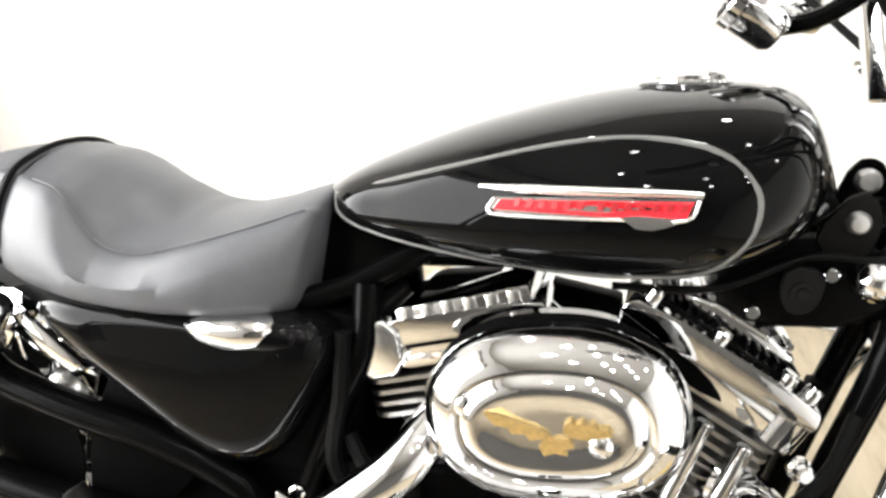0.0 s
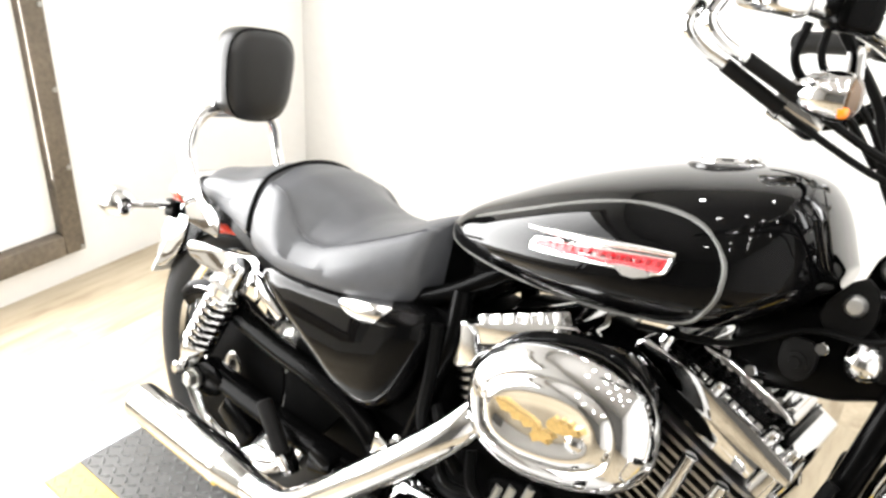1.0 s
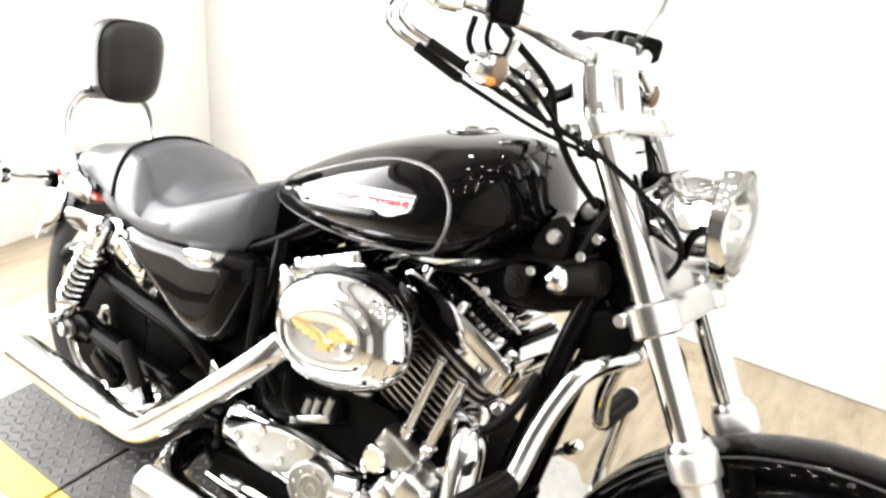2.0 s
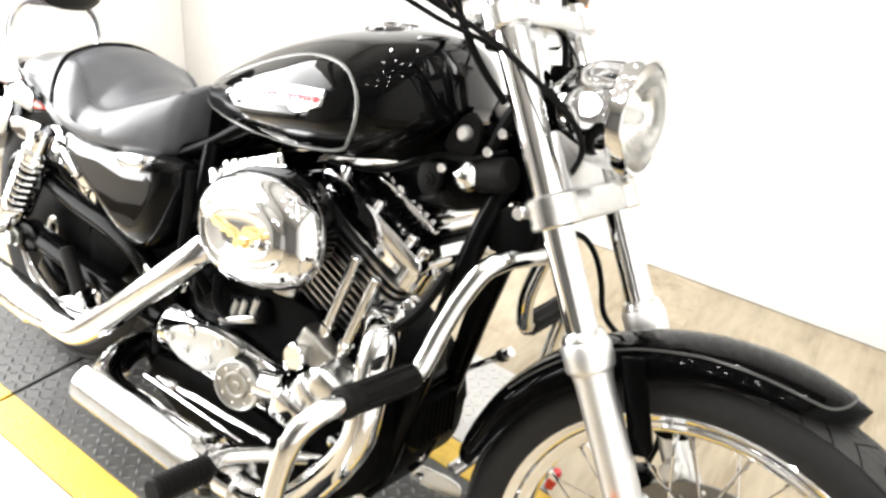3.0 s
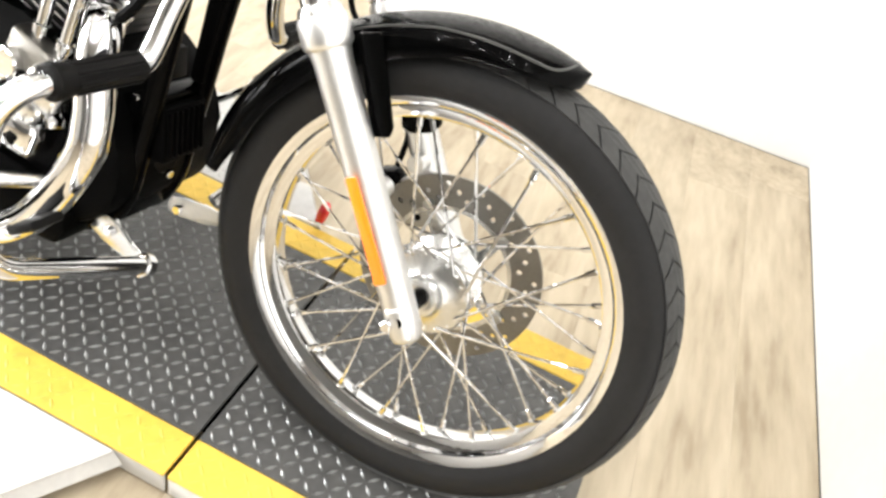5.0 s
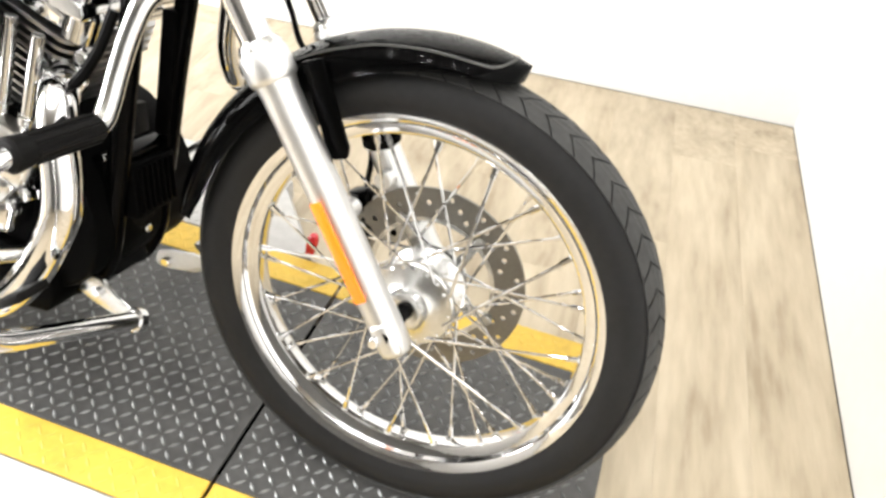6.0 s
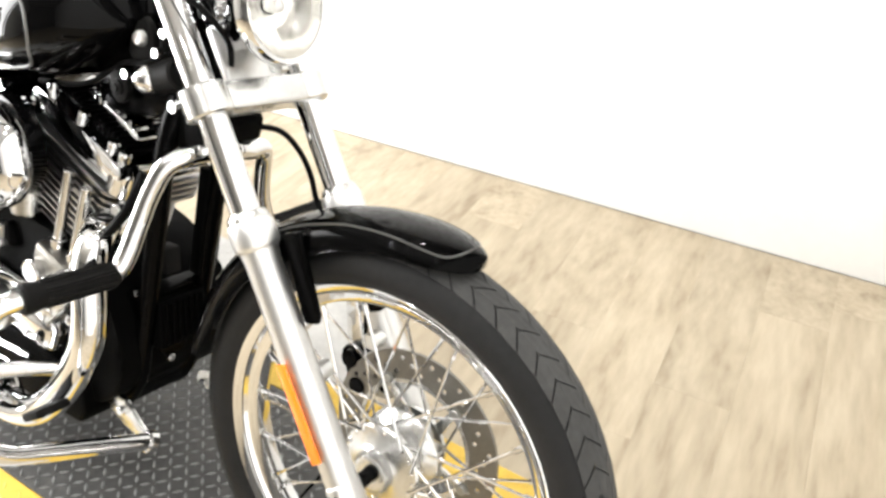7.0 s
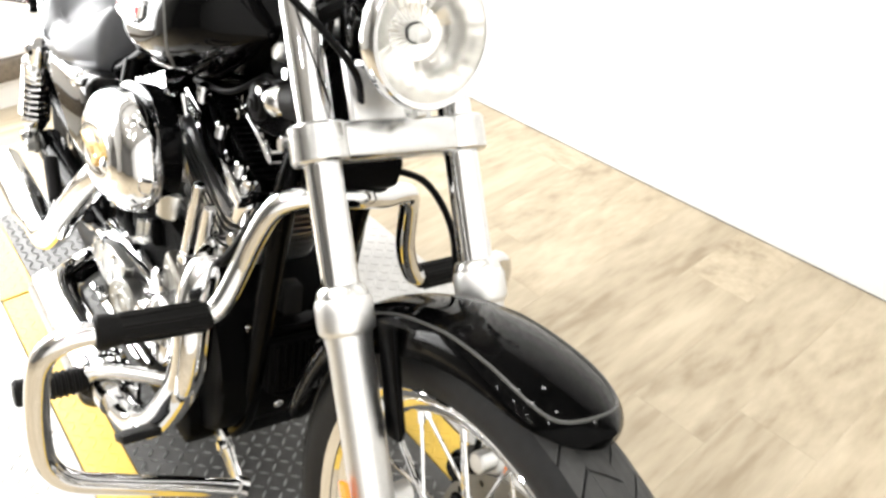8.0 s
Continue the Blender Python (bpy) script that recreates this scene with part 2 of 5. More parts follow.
def block(size, m=None, bevel=0.004, segs=2):
    """A box of that size about its middle, with rounded edges."""
    bm = bmesh.new()
    bmesh.ops.create_cube(bm, size=1)
    bmesh.ops.scale(bm, vec=size, verts=bm.verts)
    if bevel:
        bmesh.ops.bevel(bm, geom=list(bm.edges), offset=bevel, segments=segs, profile=0.5, affect="EDGES", clamp_overlap=True)
    if m:
        bmesh.ops.transform(bm, matrix=m, verts=bm.verts)
    return bm


def loft(rings, closed_ring=True, caps=True):
    bm = bmesh.new()
    R = [[bm.verts.new(p) for p in ring] for ring in rings]
    for p, q in zip(R, R[1:]):
        n = len(p)
        for k in range(n if closed_ring else n - 1):
            bm.faces.new((p[k], p[(k + 1) % n], q[(k + 1) % n], q[k]))
    if caps and closed_ring:
        bm.faces.new(R[0])
        bm.faces.new(R[-1])
    return bm


def curve(xs, ys):
    """A smooth function through the knots (monotone cubic)."""
    xs, ys = np.array(xs, float), np.array(ys, float)
    d = np.diff(ys) / np.diff(xs)
    m = np.concatenate([[d[0]], (d[1:] + d[:-1]) / 2, [d[-1]]])
    for i in range(1, len(m) - 1):
        if d[i - 1] * d[i] <= 0:
            m[i] = 0

    def f(x):
        i = int(np.clip(np.searchsorted(xs, x) - 1, 0, len(xs) - 2))
        h = xs[i + 1] - xs[i]
        t = min(max((x - xs[i]) / h, 0), 1)
        return float((2 * t ** 3 - 3 * t ** 2 + 1) * ys[i] + (t ** 3 - 2 * t ** 2 + t) * h * m[i] + (-2 * t ** 3 + 3 * t ** 2) * ys[i + 1] + (t ** 3 - t ** 2) * h * m[i + 1])
    return f


def superellipse(n, power=2.4):
    out = []
    for k in range(n):
        a = k * math.tau / n
        c, s = math.cos(a), math.sin(a)
        out.append((math.copysign(abs(c) ** (2 / power), c), math.copysign(abs(s) ** (2 / power), s)))
    return out


def rounded(outline, cut=0.3, times=2):
    for _ in range(times):
        out = []
        for k, p in enumerate(outline):
            q = outline[(k + 1) % len(outline)]
            out.append((p[0] + (q[0] - p[0]) * 0.25, p[1] + (q[1] - p[1]) * 0.25))
            out.append((p[0] + (q[0] - p[0]) * 0.75, p[1] + (q[1] - p[1]) * 0.75))
        outline = out
    return outline


# ---- the room ----
def wall(name, size, m, mat, label):
    ob = part(name, block(size, None, 0), mat, None, label, 0)
    ob.matrix_world = m
    return tagged(ob, category="wall", kind="structure")


HIGH = 2.6
wall("wall_back", (3.70, 0.12, HIGH), ROOM @ pose(-1.63, 0.063, HIGH / 2), WALL, "smooth bright white painted wall behind the lift")
wall("wall_front", (0.12, 6.0, HIGH), ROOM @ pose(0.063, -2.95, HIGH / 2), WALL, "smooth bright white painted wall ahead of the lift")
# unseen wall, added to close the open side and reflect dark
wall("wall_far_side", (6.0, 0.12, HIGH), ROOM @ pose(-1.8, -6.0, HIGH / 2), DARKWALL, "unseen dark wall closing the room, added for dark reflections")
# the rear wall, with an opening for the framed light panel
RX = -3.38
wall("wall_rear", (0.12, 1.03, HIGH), ROOM @ pose(RX - 0.063, -0.515, HIGH / 2), WALL, "white painted rear wall beside the framed panel")
wall("wall_rear_low", (0.12, 2.0, 0.10), ROOM @ pose(RX - 0.063, -2.03, 0.05), WALL, "white painted wall foot below the framed panel")
wall("wall_rear_high", (0.12, 2.0, 0.40), ROOM @ pose(RX - 0.063, -2.03, HIGH - 0.20), WALL, "white painted wall above the framed panel")
wall("wall_rear_end", (0.12, 2.97, HIGH), ROOM @ pose(RX - 0.063, -4.515, HIGH / 2), WALL, "white painted rear wall")
tagged(part("ceiling", block((6.2, 6.4, 0.1), ROOM @ pose(-1.8, -2.95, HIGH + 0.055), 0), CEIL, None, "plain unseen ceiling with small spotlights, greyed to dim its reflections", 0), category="ceiling", kind="structure")
tagged(part("ground", block((6.2, 6.4, 0.1), ROOM @ pose(-1.8, -2.95, -0.066), 0), DARKWALL, None, "grey screed below the planks", 0), category="floor", kind="structure")

win = tagged(new("framed_panel"), "tall bright panel in a dark weathered frame in the rear wall", "window", kind="structure")
win.matrix_world = ROOM @ pose(RX + 0.005, -1.024, 0.100)
for name, sz, at in (("frame_upright", (0.05, 0.064, 2.13), (0, -0.032, 1.065)), ("frame_upright", (0.05, 0.064, 2.13), (0, -1.868, 1.065)),
                     ("frame_rail", (0.05, 1.772, 0.068), (0, -0.95, 0.034)), ("frame_rail", (0.05, 1.772, 0.068), (0, -0.95, 2.096))):
    part(name, block(sz, pose(*at), 0.006), FRAMEWOOD, win)
part("pane", block((0.01, 1.770, 1.990), pose(-0.02, -0.95, 1.065), 0), PANE, win)
for z in (0.012, 0.277, 0.512, 0.747, 0.982, 1.217, 1.452, 1.687, 1.922):
    part("frame_screw", rod((0.024, -0.011, z), (0.029, -0.011, z), 0.008, n=10), STEEL, win)
lamp("window_light", ROOM @ pose(RX + 0.02, -2.03, 1.18, 0, -90, 0), 1.66, 172, (1.0, 1.0, 1.0), 1.9)

for x, y, w in ((-0.55, -0.9, 9), (-1.5, -0.8, 14), (-2.5, -0.9, 24), (-0.55, -2.2, 12), (-1.15, -2.6, 16), (-1.75, -2.3, 20), (-2.4, -2.6, 24), (-0.8, -3.3, 14), (-1.5, -3.5, 20), (-2.2, -3.4, 22), (-0.85, -1.55, 9), (-1.30, -1.70, 9), (-1.75, -1.60, 10), (-2.15, -1.75, 10), (-1.00, -2.95, 10), (-1.65, -3.00, 10), (-1.35, -2.15, 9)):
    spot = tagged(new("ceiling_spot"), "small round white ceiling spotlight", "ceiling lamp", "spotlights on the ceiling")
    spot.matrix_world = LAMPS @ pose(x, y, HIGH + 0.119)
    part("housing", lathe((0, 0, 0.004), (0, 0, -1), [(0, 0.055), (0.06, 0.06), (0.06, 0.05), (0.02, 0.045), (0.02, 0)], 24), CEIL, spot)
    lamp("spot_light", LAMPS @ pose(x, y, HIGH + 0.057), 0.075, 0.325 * w, (1.0, 0.985, 0.96))

# ---- the lift ----
lift = tagged(new("motorcycle_lift"), "low steel motorcycle lift with black tread plate and yellow edges", "lift")
lift.matrix_world = pose(0, 0, 0)
YI, YO, YF, YG = -0.192, -0.270, 0.262, 0.341


def lozenges(x0, x1, y0, y1, top, rise, step=0.0215, skew=0.0):
    """Raised lens-shaped treads, alternately lying along and across."""
    verts, faces = [], []
    nx, ny = int((x1 - x0) / step), int((y1 - y0) / step)
    for i in range(nx):
        for j in range(ny):
            cx, cy = x0 + (i + 0.5) * step, y0 + (j + 0.5) * step
            along = (i + j) % 2
            a, b = 0.0108, 0.0033
            k = len(verts)
            for px, py, pz in ((-a, 0, 0), (0, -b, 0), (a, 0, 0), (0, b, 0), (-a * 0.55, 0, rise), (a * 0.55, 0, rise)):
                ang = radians(45 if along else -45) + skew
                verts.append((cx + px * math.cos(ang) - py * math.sin(ang), cy + px * math.sin(ang) + py * math.cos(ang), top + pz))
            faces += [(k, k + 1, k + 4), (k + 1, k + 5, k + 4), (k + 1, k + 2, k + 5), (k + 2, k + 3, k + 5), (k + 3, k + 4, k + 5), (k + 3, k, k + 4)]
    return verts, faces


def tread(name, x0, x1, y0, y1, mat, parent):
    me = bpy.data.meshes.new(name)
    verts, faces = lozenges(x0, x1, y0, y1, 0.0, 0.003 if mat is TREADTOP else 0.0022 if mat is WHITEPLATE else 0.0010)
    me.from_pydata(verts, [], faces)
    me.materials.append(mat)
    ob = new(name, me)
    ob.parent = parent
    return tagged(ob, kind="stuff")


def deck(name, x0, x1, y0, y1, mat, label, thick=0.006):
    d = part(name, block((x1 - x0, y1 - y0, thick), pose((x0 + x1) / 2, (y0 + y1) / 2, -thick / 2), 0.0015, 1), mat, lift, label, 30)
    tread("tread_pattern", x0 + 0.004, x1 - 0.004, y0 + 0.003, y1 - 0.003, TREADTOP if mat is PLATE else mat, d)
    return d


for x0, x1 in ((-1.768, -1.394), (-1.386, -0.250), (-0.243, 0.338)):
    deck("deck_plate", x0, x1, YI, YF, PLATE, "worn black diamond tread plate")
    deck("edge_strip", x0, x1, YO, YI - 0.001, YELLOW, "yellow painted edge strip")
    deck("edge_strip", x0, x1, YF + 0.001, YG, YELLOW, "yellow painted edge strip")
def wing(y0, y1, taper):
    """A side wing at deck height with a slanting front end, a folded front lip and a low leg under it."""
    far = max(y0, y1, key=abs)
    near = y0 + y1 - far
    w = part("wing_plate", slab([(-1.768, near), (-0.335, near), (-0.335 - taper * abs(far - near), far), (-1.768, far)], -0.006, 0.0, 0.0015, 1, Matrix(((1, 0, 0, 0), (0, 0, 1, 0), (0, 1, 0, 0), (0, 0, 0, 1)))), WHITEPLATE, lift, "white painted tread plate wing")
    tread("tread_pattern", -1.764, -0.345 - taper * abs(far - near), min(y0, y1) + 0.004, max(y0, y1) - 0.004, WHITEPLATE, w)
    q = [(-0.337, near), (-0.337 - taper * abs(far - near), far)]
    part("front_lip", loft([[V((x, y, -0.006)), V((x - 0.004, y, -0.006)), V((x + 0.010, y, -0.030)), V((x + 0.014, y, -0.030))] for x, y in q]), WHITEPLATE, lift, "cream folded lip")
    part("wing_leg", block((1.30, 0.03, 0.052), pose(-1.15, far - math.copysign(0.05, far), -0.033), 0.003), WHITEPLATE, lift)


wing(YO - 0.003, -0.80, 0.63)
wing(YG + 0.003, 0.62, 0.80)
part("ramp", slab([(-1.771, -0.006), (-1.771, -0.001), (-1.832, -0.022), (-1.832, -0.028)], YI - 0.005, YF, 0.001), PLATEGREY, lift, "grey tread plate ramp")
for y in (YO + 0.004, YG - 0.004):
    for x0, x1 in ((-1.768, -1.394), (-1.386, -0.250), (-0.243, 0.338)):
        part("side_rail", block((x1 - x0, 0.006, 0.046), pose((x0 + x1) / 2, y, -0.030), 0.002), WHITEPLATE, lift, "cream painted steel side rail")
part("front_rail", block((0.006, YG - YO - 0.02, 0.046), pose(0.333, (YG + YO) / 2, -0.030), 0.002), WHITEPLATE, lift)
for x in (-1.6, -1.0, -0.4, 0.2):
    part("cross_member", block((0.05, 0.5, 0.030), pose(x, 0.03, -0.022), 0.003), FRAME, lift)
part("base_frame", block((1.9, 0.36, 0.022), pose(-0.75, 0.03, -0.049), 0.003), FRAME, lift, "black steel base frame resting on the floor")

# ---- the motorcycle ----
bike = tagged(new("motorcycle"), "black and chrome cruiser motorcycle leaning on its stand on the lift", "motorcycle")
bike.matrix_world = BIKE

# front wheel
RAKE = V((-0.4485, 0.011, 0.655)).normalized()
AXLE = V((0.0, 0, 0.345))


def tyre_profile(r, w, bead):
    """Across the tyre, as (along the axle, radius)."""
    pts = []
    for k in range(25):
        a = math.pi * (k / 24 * 1.36 - 0.18)
        h = (r - bead) / 2
        pts.append((-math.cos(a) * w, bead + h * 0.98 + math.sin(a) * h * 1.02))
    return [(-w * 0.62, bead - 0.004)] + pts + [(w * 0.62, bead - 0.004)]


def tread_blocks(at, r, w, bead, count, cover):
    """Two rows of tread blocks a side, slanting against each other, with narrow sipes between."""
    verts, faces = [], []
    h = (r - bead) / 2

    def on(a, lat, lift_):
        b = math.pi / 2 + lat * cover
        rad = bead + h * 0.98 + math.sin(b) * (h * 1.02 + lift_)
        y = -math.cos(b) * (w + lift_)
        return (at[0] + math.cos(a) * rad, at[1] + y, at[2] + math.sin(a) * rad)
    step = math.tau / count
    for i in range(count):
        for side in (-1, 1):
            for l0, l1, gap in ((0.0, 0.50, 0.955), (0.505, 1.0, 0.94)):
                k = len(verts)
                for lat in (l0, (l0 + l1) / 2, l1):
                    slant = (lat * 1.1 if lat <= 0.5 and l0 == 0.0 else 1.25 - lat * 1.2) * step
                    for e in (0.0, gap):
                        a = (i + (0.5 if side < 0 else 0)) * step + slant + e * step * 0.96
                        verts.append(on(a, side * lat, 0.0028))
                        verts.append(on(a, side * lat, -0.001))
                for q in (0, 4):
                    faces += [(k + q, k + q + 2, k + q + 6, k + q + 4), (k + q, k + q + 1, k + q + 5, k + q + 4)[::-1], (k + q + 2, k + q + 3, k + q + 7, k + q + 6)]
                faces += [(k, k + 1, k + 3, k + 2), (k + 8, k + 10, k + 11, k + 9)]
    me = bpy.data.meshes.new("tread")
    me.from_pydata(verts, [], faces)
    return me


def wheel(name, at, r, w, bead, rim_w, hub_r, hub_w, spokes, parent, label, blocks, cover, hub_y=0.0):
    at = V(at)
    hub_at = at + V((0, hub_y, 0))
    hub = part(name, lathe(hub_at, (0, 1, 0), [(-hub_w - 0.010, 0.012), (-hub_w - 0.012, 0.022), (-hub_w - 0.010, 0.027), (-hub_w + 0.004, 0.031), (-hub_w + 0.010, hub_r * 0.60), (-hub_w + 0.013, hub_r * 0.96), (-hub_w + 0.016, hub_r), (-hub_w + 0.022, hub_r), (-hub_w + 0.026, hub_r * 0.94), (-hub_w + 0.036, hub_r * 0.68),
                                           (hub_w - 0.036, hub_r * 0.68), (hub_w - 0.026, hub_r * 0.94), (hub_w - 0.022, hub_r), (hub_w - 0.016, hub_r), (hub_w - 0.010, hub_r * 0.75), (hub_w, 0.012)], 40), ALU, parent, label)
    part("tyre", lathe(at, (0, 1, 0), tyre_profile(r, w, bead), 96), RUBBER, hub, "black road tyre")
    me = tread_blocks(at, r, w, bead, blocks, cover)
    me.materials.append(TREADRUB)
    t = new("tread", me)
    t.parent = hub
    tagged(t, kind="stuff")
    b = bead
    part("rim", lathe(at, (0, 1, 0), [(-rim_w, b + 0.014), (-rim_w - 0.004, b + 0.010), (-rim_w, b + 0.001), (-rim_w * 0.90, b - 0.003), (-rim_w * 0.84, b - 0.002), (-rim_w * 0.62, b - 0.006), (-rim_w * 0.50, b - 0.017), (-rim_w * 0.42, b - 0.021), (-rim_w * 0.18, b - 0.0225),
                                      (rim_w * 0.18, b - 0.0225), (rim_w * 0.42, b - 0.021), (rim_w * 0.50, b - 0.017), (rim_w * 0.62, b - 0.006), (rim_w * 0.84, b - 0.002), (rim_w * 0.90, b - 0.003), (rim_w, b + 0.001), (rim_w + 0.004, b + 0.010), (rim_w, b + 0.014),
                                      (rim_w * 0.8, b), (0, b - 0.010), (-rim_w * 0.8, b)], 96, closed=True), CHROME, hub, "polished chrome rim")
    # four kinds of spoke: either flange, leading or trailing
    for kind in range(4):
        side, way = (-1, 1)[kind % 2], (-1, 1)[kind // 2]
        n = spokes // 4
        a1 = way * radians(52)
        p = V((math.cos(a1) * hub_r * 0.86, hub_y + side * (hub_w - 0.014 - 0.003 * way), math.sin(a1) * hub_r * 0.86))
        q = V((b - 0.018, side * rim_w * 0.22, 0))
        bm = rod(p, q, 0.0023, n=6)
        bm2 = rod(q + (p - q).normalized() * 0.022, q, 0.0042, n=6)
        o = part("spoke", joined(bm, bm2), CHROME, hub)
        seat_ = part("nipple_seat", lathe(q + (p - q).normalized() * 0.004, p - q, [(-0.006, 0.0075), (0.0, 0.0070), (0.0015, 0.0052), (0.0005, 0)], 10), STEEL, hub)
        me = o.data
        for j in range(n):
            ang = j * 360 / n + kind * 90 / n + (4 if side > 0 else 0)
            m = Matrix.Translation(at) @ pose(0, 0, 0, 0, ang, 0)
            if j == 0:
                o.matrix_local = m
                seat_.matrix_local = m
            else:
                place("spoke", me, hub, m)
                place("nipple_seat", seat_.data, hub, m)
    return hub


fw = wheel("front_wheel", AXLE, 0.345, 0.044, 0.268, 0.032, 0.066, 0.044, 40, bike, "laced front wheel with polished hub", 58, 0.92, 0.013)
# drilled brake disc on the wheel's left, seen through the spokes
def drilled_disc(y0, y1, r0, r1, count):
    """A flat ring whose sectors each have one hole right through, set at three radii in turn."""
    bm = bmesh.new()
    step = math.tau / count
    for k in range(count):
        a0, rm, hole_r = k * step, (0.112, 0.123, 0.134)[k % 3], 0.0044
        cells = []
        for y in (y0, y1):
            rim = [(r0, 0), (r0, 0.5), (r0, 1), (rm, 1), (r1, 1), (r1, 0.5), (r1, 0), (rm, 0)]
            outer = [bm.verts.new((math.cos(a0 + f * step) * r, y, math.sin(a0 + f * step) * r)) for r, f in rim]
            mid = V((math.cos(a0 + step / 2) * rm, y, math.sin(a0 + step / 2) * rm))
            inner = [bm.verts.new(mid + (v.co - mid).normalized() * hole_r) for v in outer]
            for i in range(8):
                j = (i + 1) % 8
                bm.faces.new((outer[i], outer[j], inner[j], inner[i]))
            cells.append((outer, inner))
        (o0, i0), (o1, i1) = cells
        for i in range(8):
            j = (i + 1) % 8
            bm.faces.new((i0[i], i0[j], i1[j], i1[i]))
            if i in (0, 1, 4, 5):
                bm.faces.new((o0[i], o0[j], o1[j], o1[i]))
    bmesh.ops.remove_doubles(bm, verts=bm.verts, dist=1e-5)
    bmesh.ops.translate(bm, vec=AXLE, verts=bm.verts)
    return bm


part("brake_disc", drilled_disc(0.066, 0.071, 0.100, 0.146, 48), DISC, fw, "drilled steel brake disc")
part("disc_inner_ring", lathe(AXLE + V((0, 0.0645, 0)), (0, 1, 0), [(0, 0.094), (0, 0.1005), (0.007, 0.1005), (0.007, 0.094)], 64, closed=True), ALU, fw, "bright inner ring of the disc")
carrier = part("disc_carrier", lathe(AXLE + V((0, 0.060, 0)), (0, 1, 0), [(0, 0.040), (0, 0.060), (0.006, 0.060), (0.006, 0.040)], 48, closed=True), ALU, fw)
for j in range(5):
    arm_m = Matrix.Translation(AXLE + V((0, 0.0635, 0))) @ pose(0, 0, 0, 0, j * 72 + 20, 0)
    part("carrier_arm", slab([(0.055, -0.015), (0.055, 0.004), (0.097, 0.008), (0.097, -0.004)], -0.003, 0.003, 0.001, 1, arm_m), ALU, carrier)
    part("disc_button", rod(arm_m @ V((0.104, -0.006, 0.002)), arm_m @ V((0.104, 0.004, 0.002)), 0.008, n=12), STEEL, carrier)
for j in range(20):
    a = j * math.tau / 20
    part("hub_bolt", rod(AXLE + V((math.cos(a) * 0.058, -0.012, math.sin(a) * 0.058)), AXLE + V((math.cos(a) * 0.058, -0.0195, math.sin(a) * 0.058)), 0.0032, n=8), CHROME, fw)
part("axle", rod(AXLE + V((0, -0.118, 0)), AXLE + V((0, 0.118, 0)), 0.011), FRAME, bike)

# fork
HALF = 0.093


def along(s, y):
    return AXLE + RAKE * s + V((0, y, 0))


def fork_leg(side):
    y = side * HALF
    leg = part("fork_slider", lathe(along(-0.035, y), RAKE, [(0, 0), (0, 0.016), (0.006, 0.021), (0.03, 0.0230), (0.08, 0.0230), (0.16, 0.0240), (0.37, 0.0245), (0.384, 0.0265),
                                                            (0.388, 0.0305), (0.392, 0.0315), (0.418, 0.0315), (0.424, 0.0290), (0.428, 0.0215)], 36), SATIN, bike, "satin aluminium fork slider")
    part("axle_clamp", block((0.034, 0.05, 0.058), Matrix.Translation(along(-0.006, y)) @ pose(0, 0, 0, 0, -34.1, 0), 0.012, 3), SATIN, leg)
    part("dust_seal", lathe(along(0.388, y), RAKE, [(0, 0.0290), (0.003, 0.0285), (0.009, 0.0270), (0.013, 0.0240), (0.014, 0.0208)], 32), ALU, leg)
    tube_ = part("fork_tube", rod(along(0.37, y), along(0.83, y), 0.0205, n=32, edge=0.05), CHROME, bike, "chrome fork tube")
    part("fender_boss", rod(along(0.165, y - side * 0.02), along(0.165, y - side * 0.045), 0.014), SATIN, leg)
    return leg


right = fork_leg(-1)
left = fork_leg(1)
refl = slab([(-0.119, 0.505), (-0.106, 0.513), (-0.026, 0.396), (-0.039, 0.386)], -0.1245, -0.1185, 0.002)
part("reflector", refl, AMBER, right, "long amber reflector")
part("axle_pinch_bolt", rod((-0.008, -0.112, 0.338), (-0.008, -0.126, 0.338), 0.008, n=6), CHROME, right)


def yoke(s, name, thick, r):
    bm = block((0.052, 2 * HALF - 0.03, thick), Matrix.Translation(along(s, 0)) @ pose(0, 0, 0, 0, -34.1, 0), 0.008, 3)
    y_ = part(name, bm, ALU, bike, "polished fork yoke")
    for side in (-1, 1):
        part("yoke_clamp", lathe(along(s - thick / 2, side * HALF), RAKE, [(0, 0.021), (0, r - 0.003), (0.003, r), (thick - 0.003, r), (thick, r - 0.003), (thick, 0.021)], 28), ALU, y_)
        part("clamp_bolt", rod(along(s, side * (HALF + 0.006)) + V((-0.03, 0, -0.012)), along(s, side * (HALF + 0.03)) + V((-0.032, 0, -0.012)), 0.009, n=8), CHROME, y_)
    return y_


yoke(0.553, "lower_yoke", 0.042, 0.033)
yoke(0.80, "upper_yoke", 0.03, 0.031)
part("steering_head", rod(along(0.53, 0) + V((-0.055, 0, -0.03)), along(0.645, 0) + V((-0.055, 0, -0.03)), 0.034), FRAME, bike)
part("steering_stem", rod(along(0.64, 0) + V((-0.03, 0, -0.01)), along(0.80, 0) + V((-0.02, 0, -0.01)), 0.022), CHROME, bike, "bright steering stem")


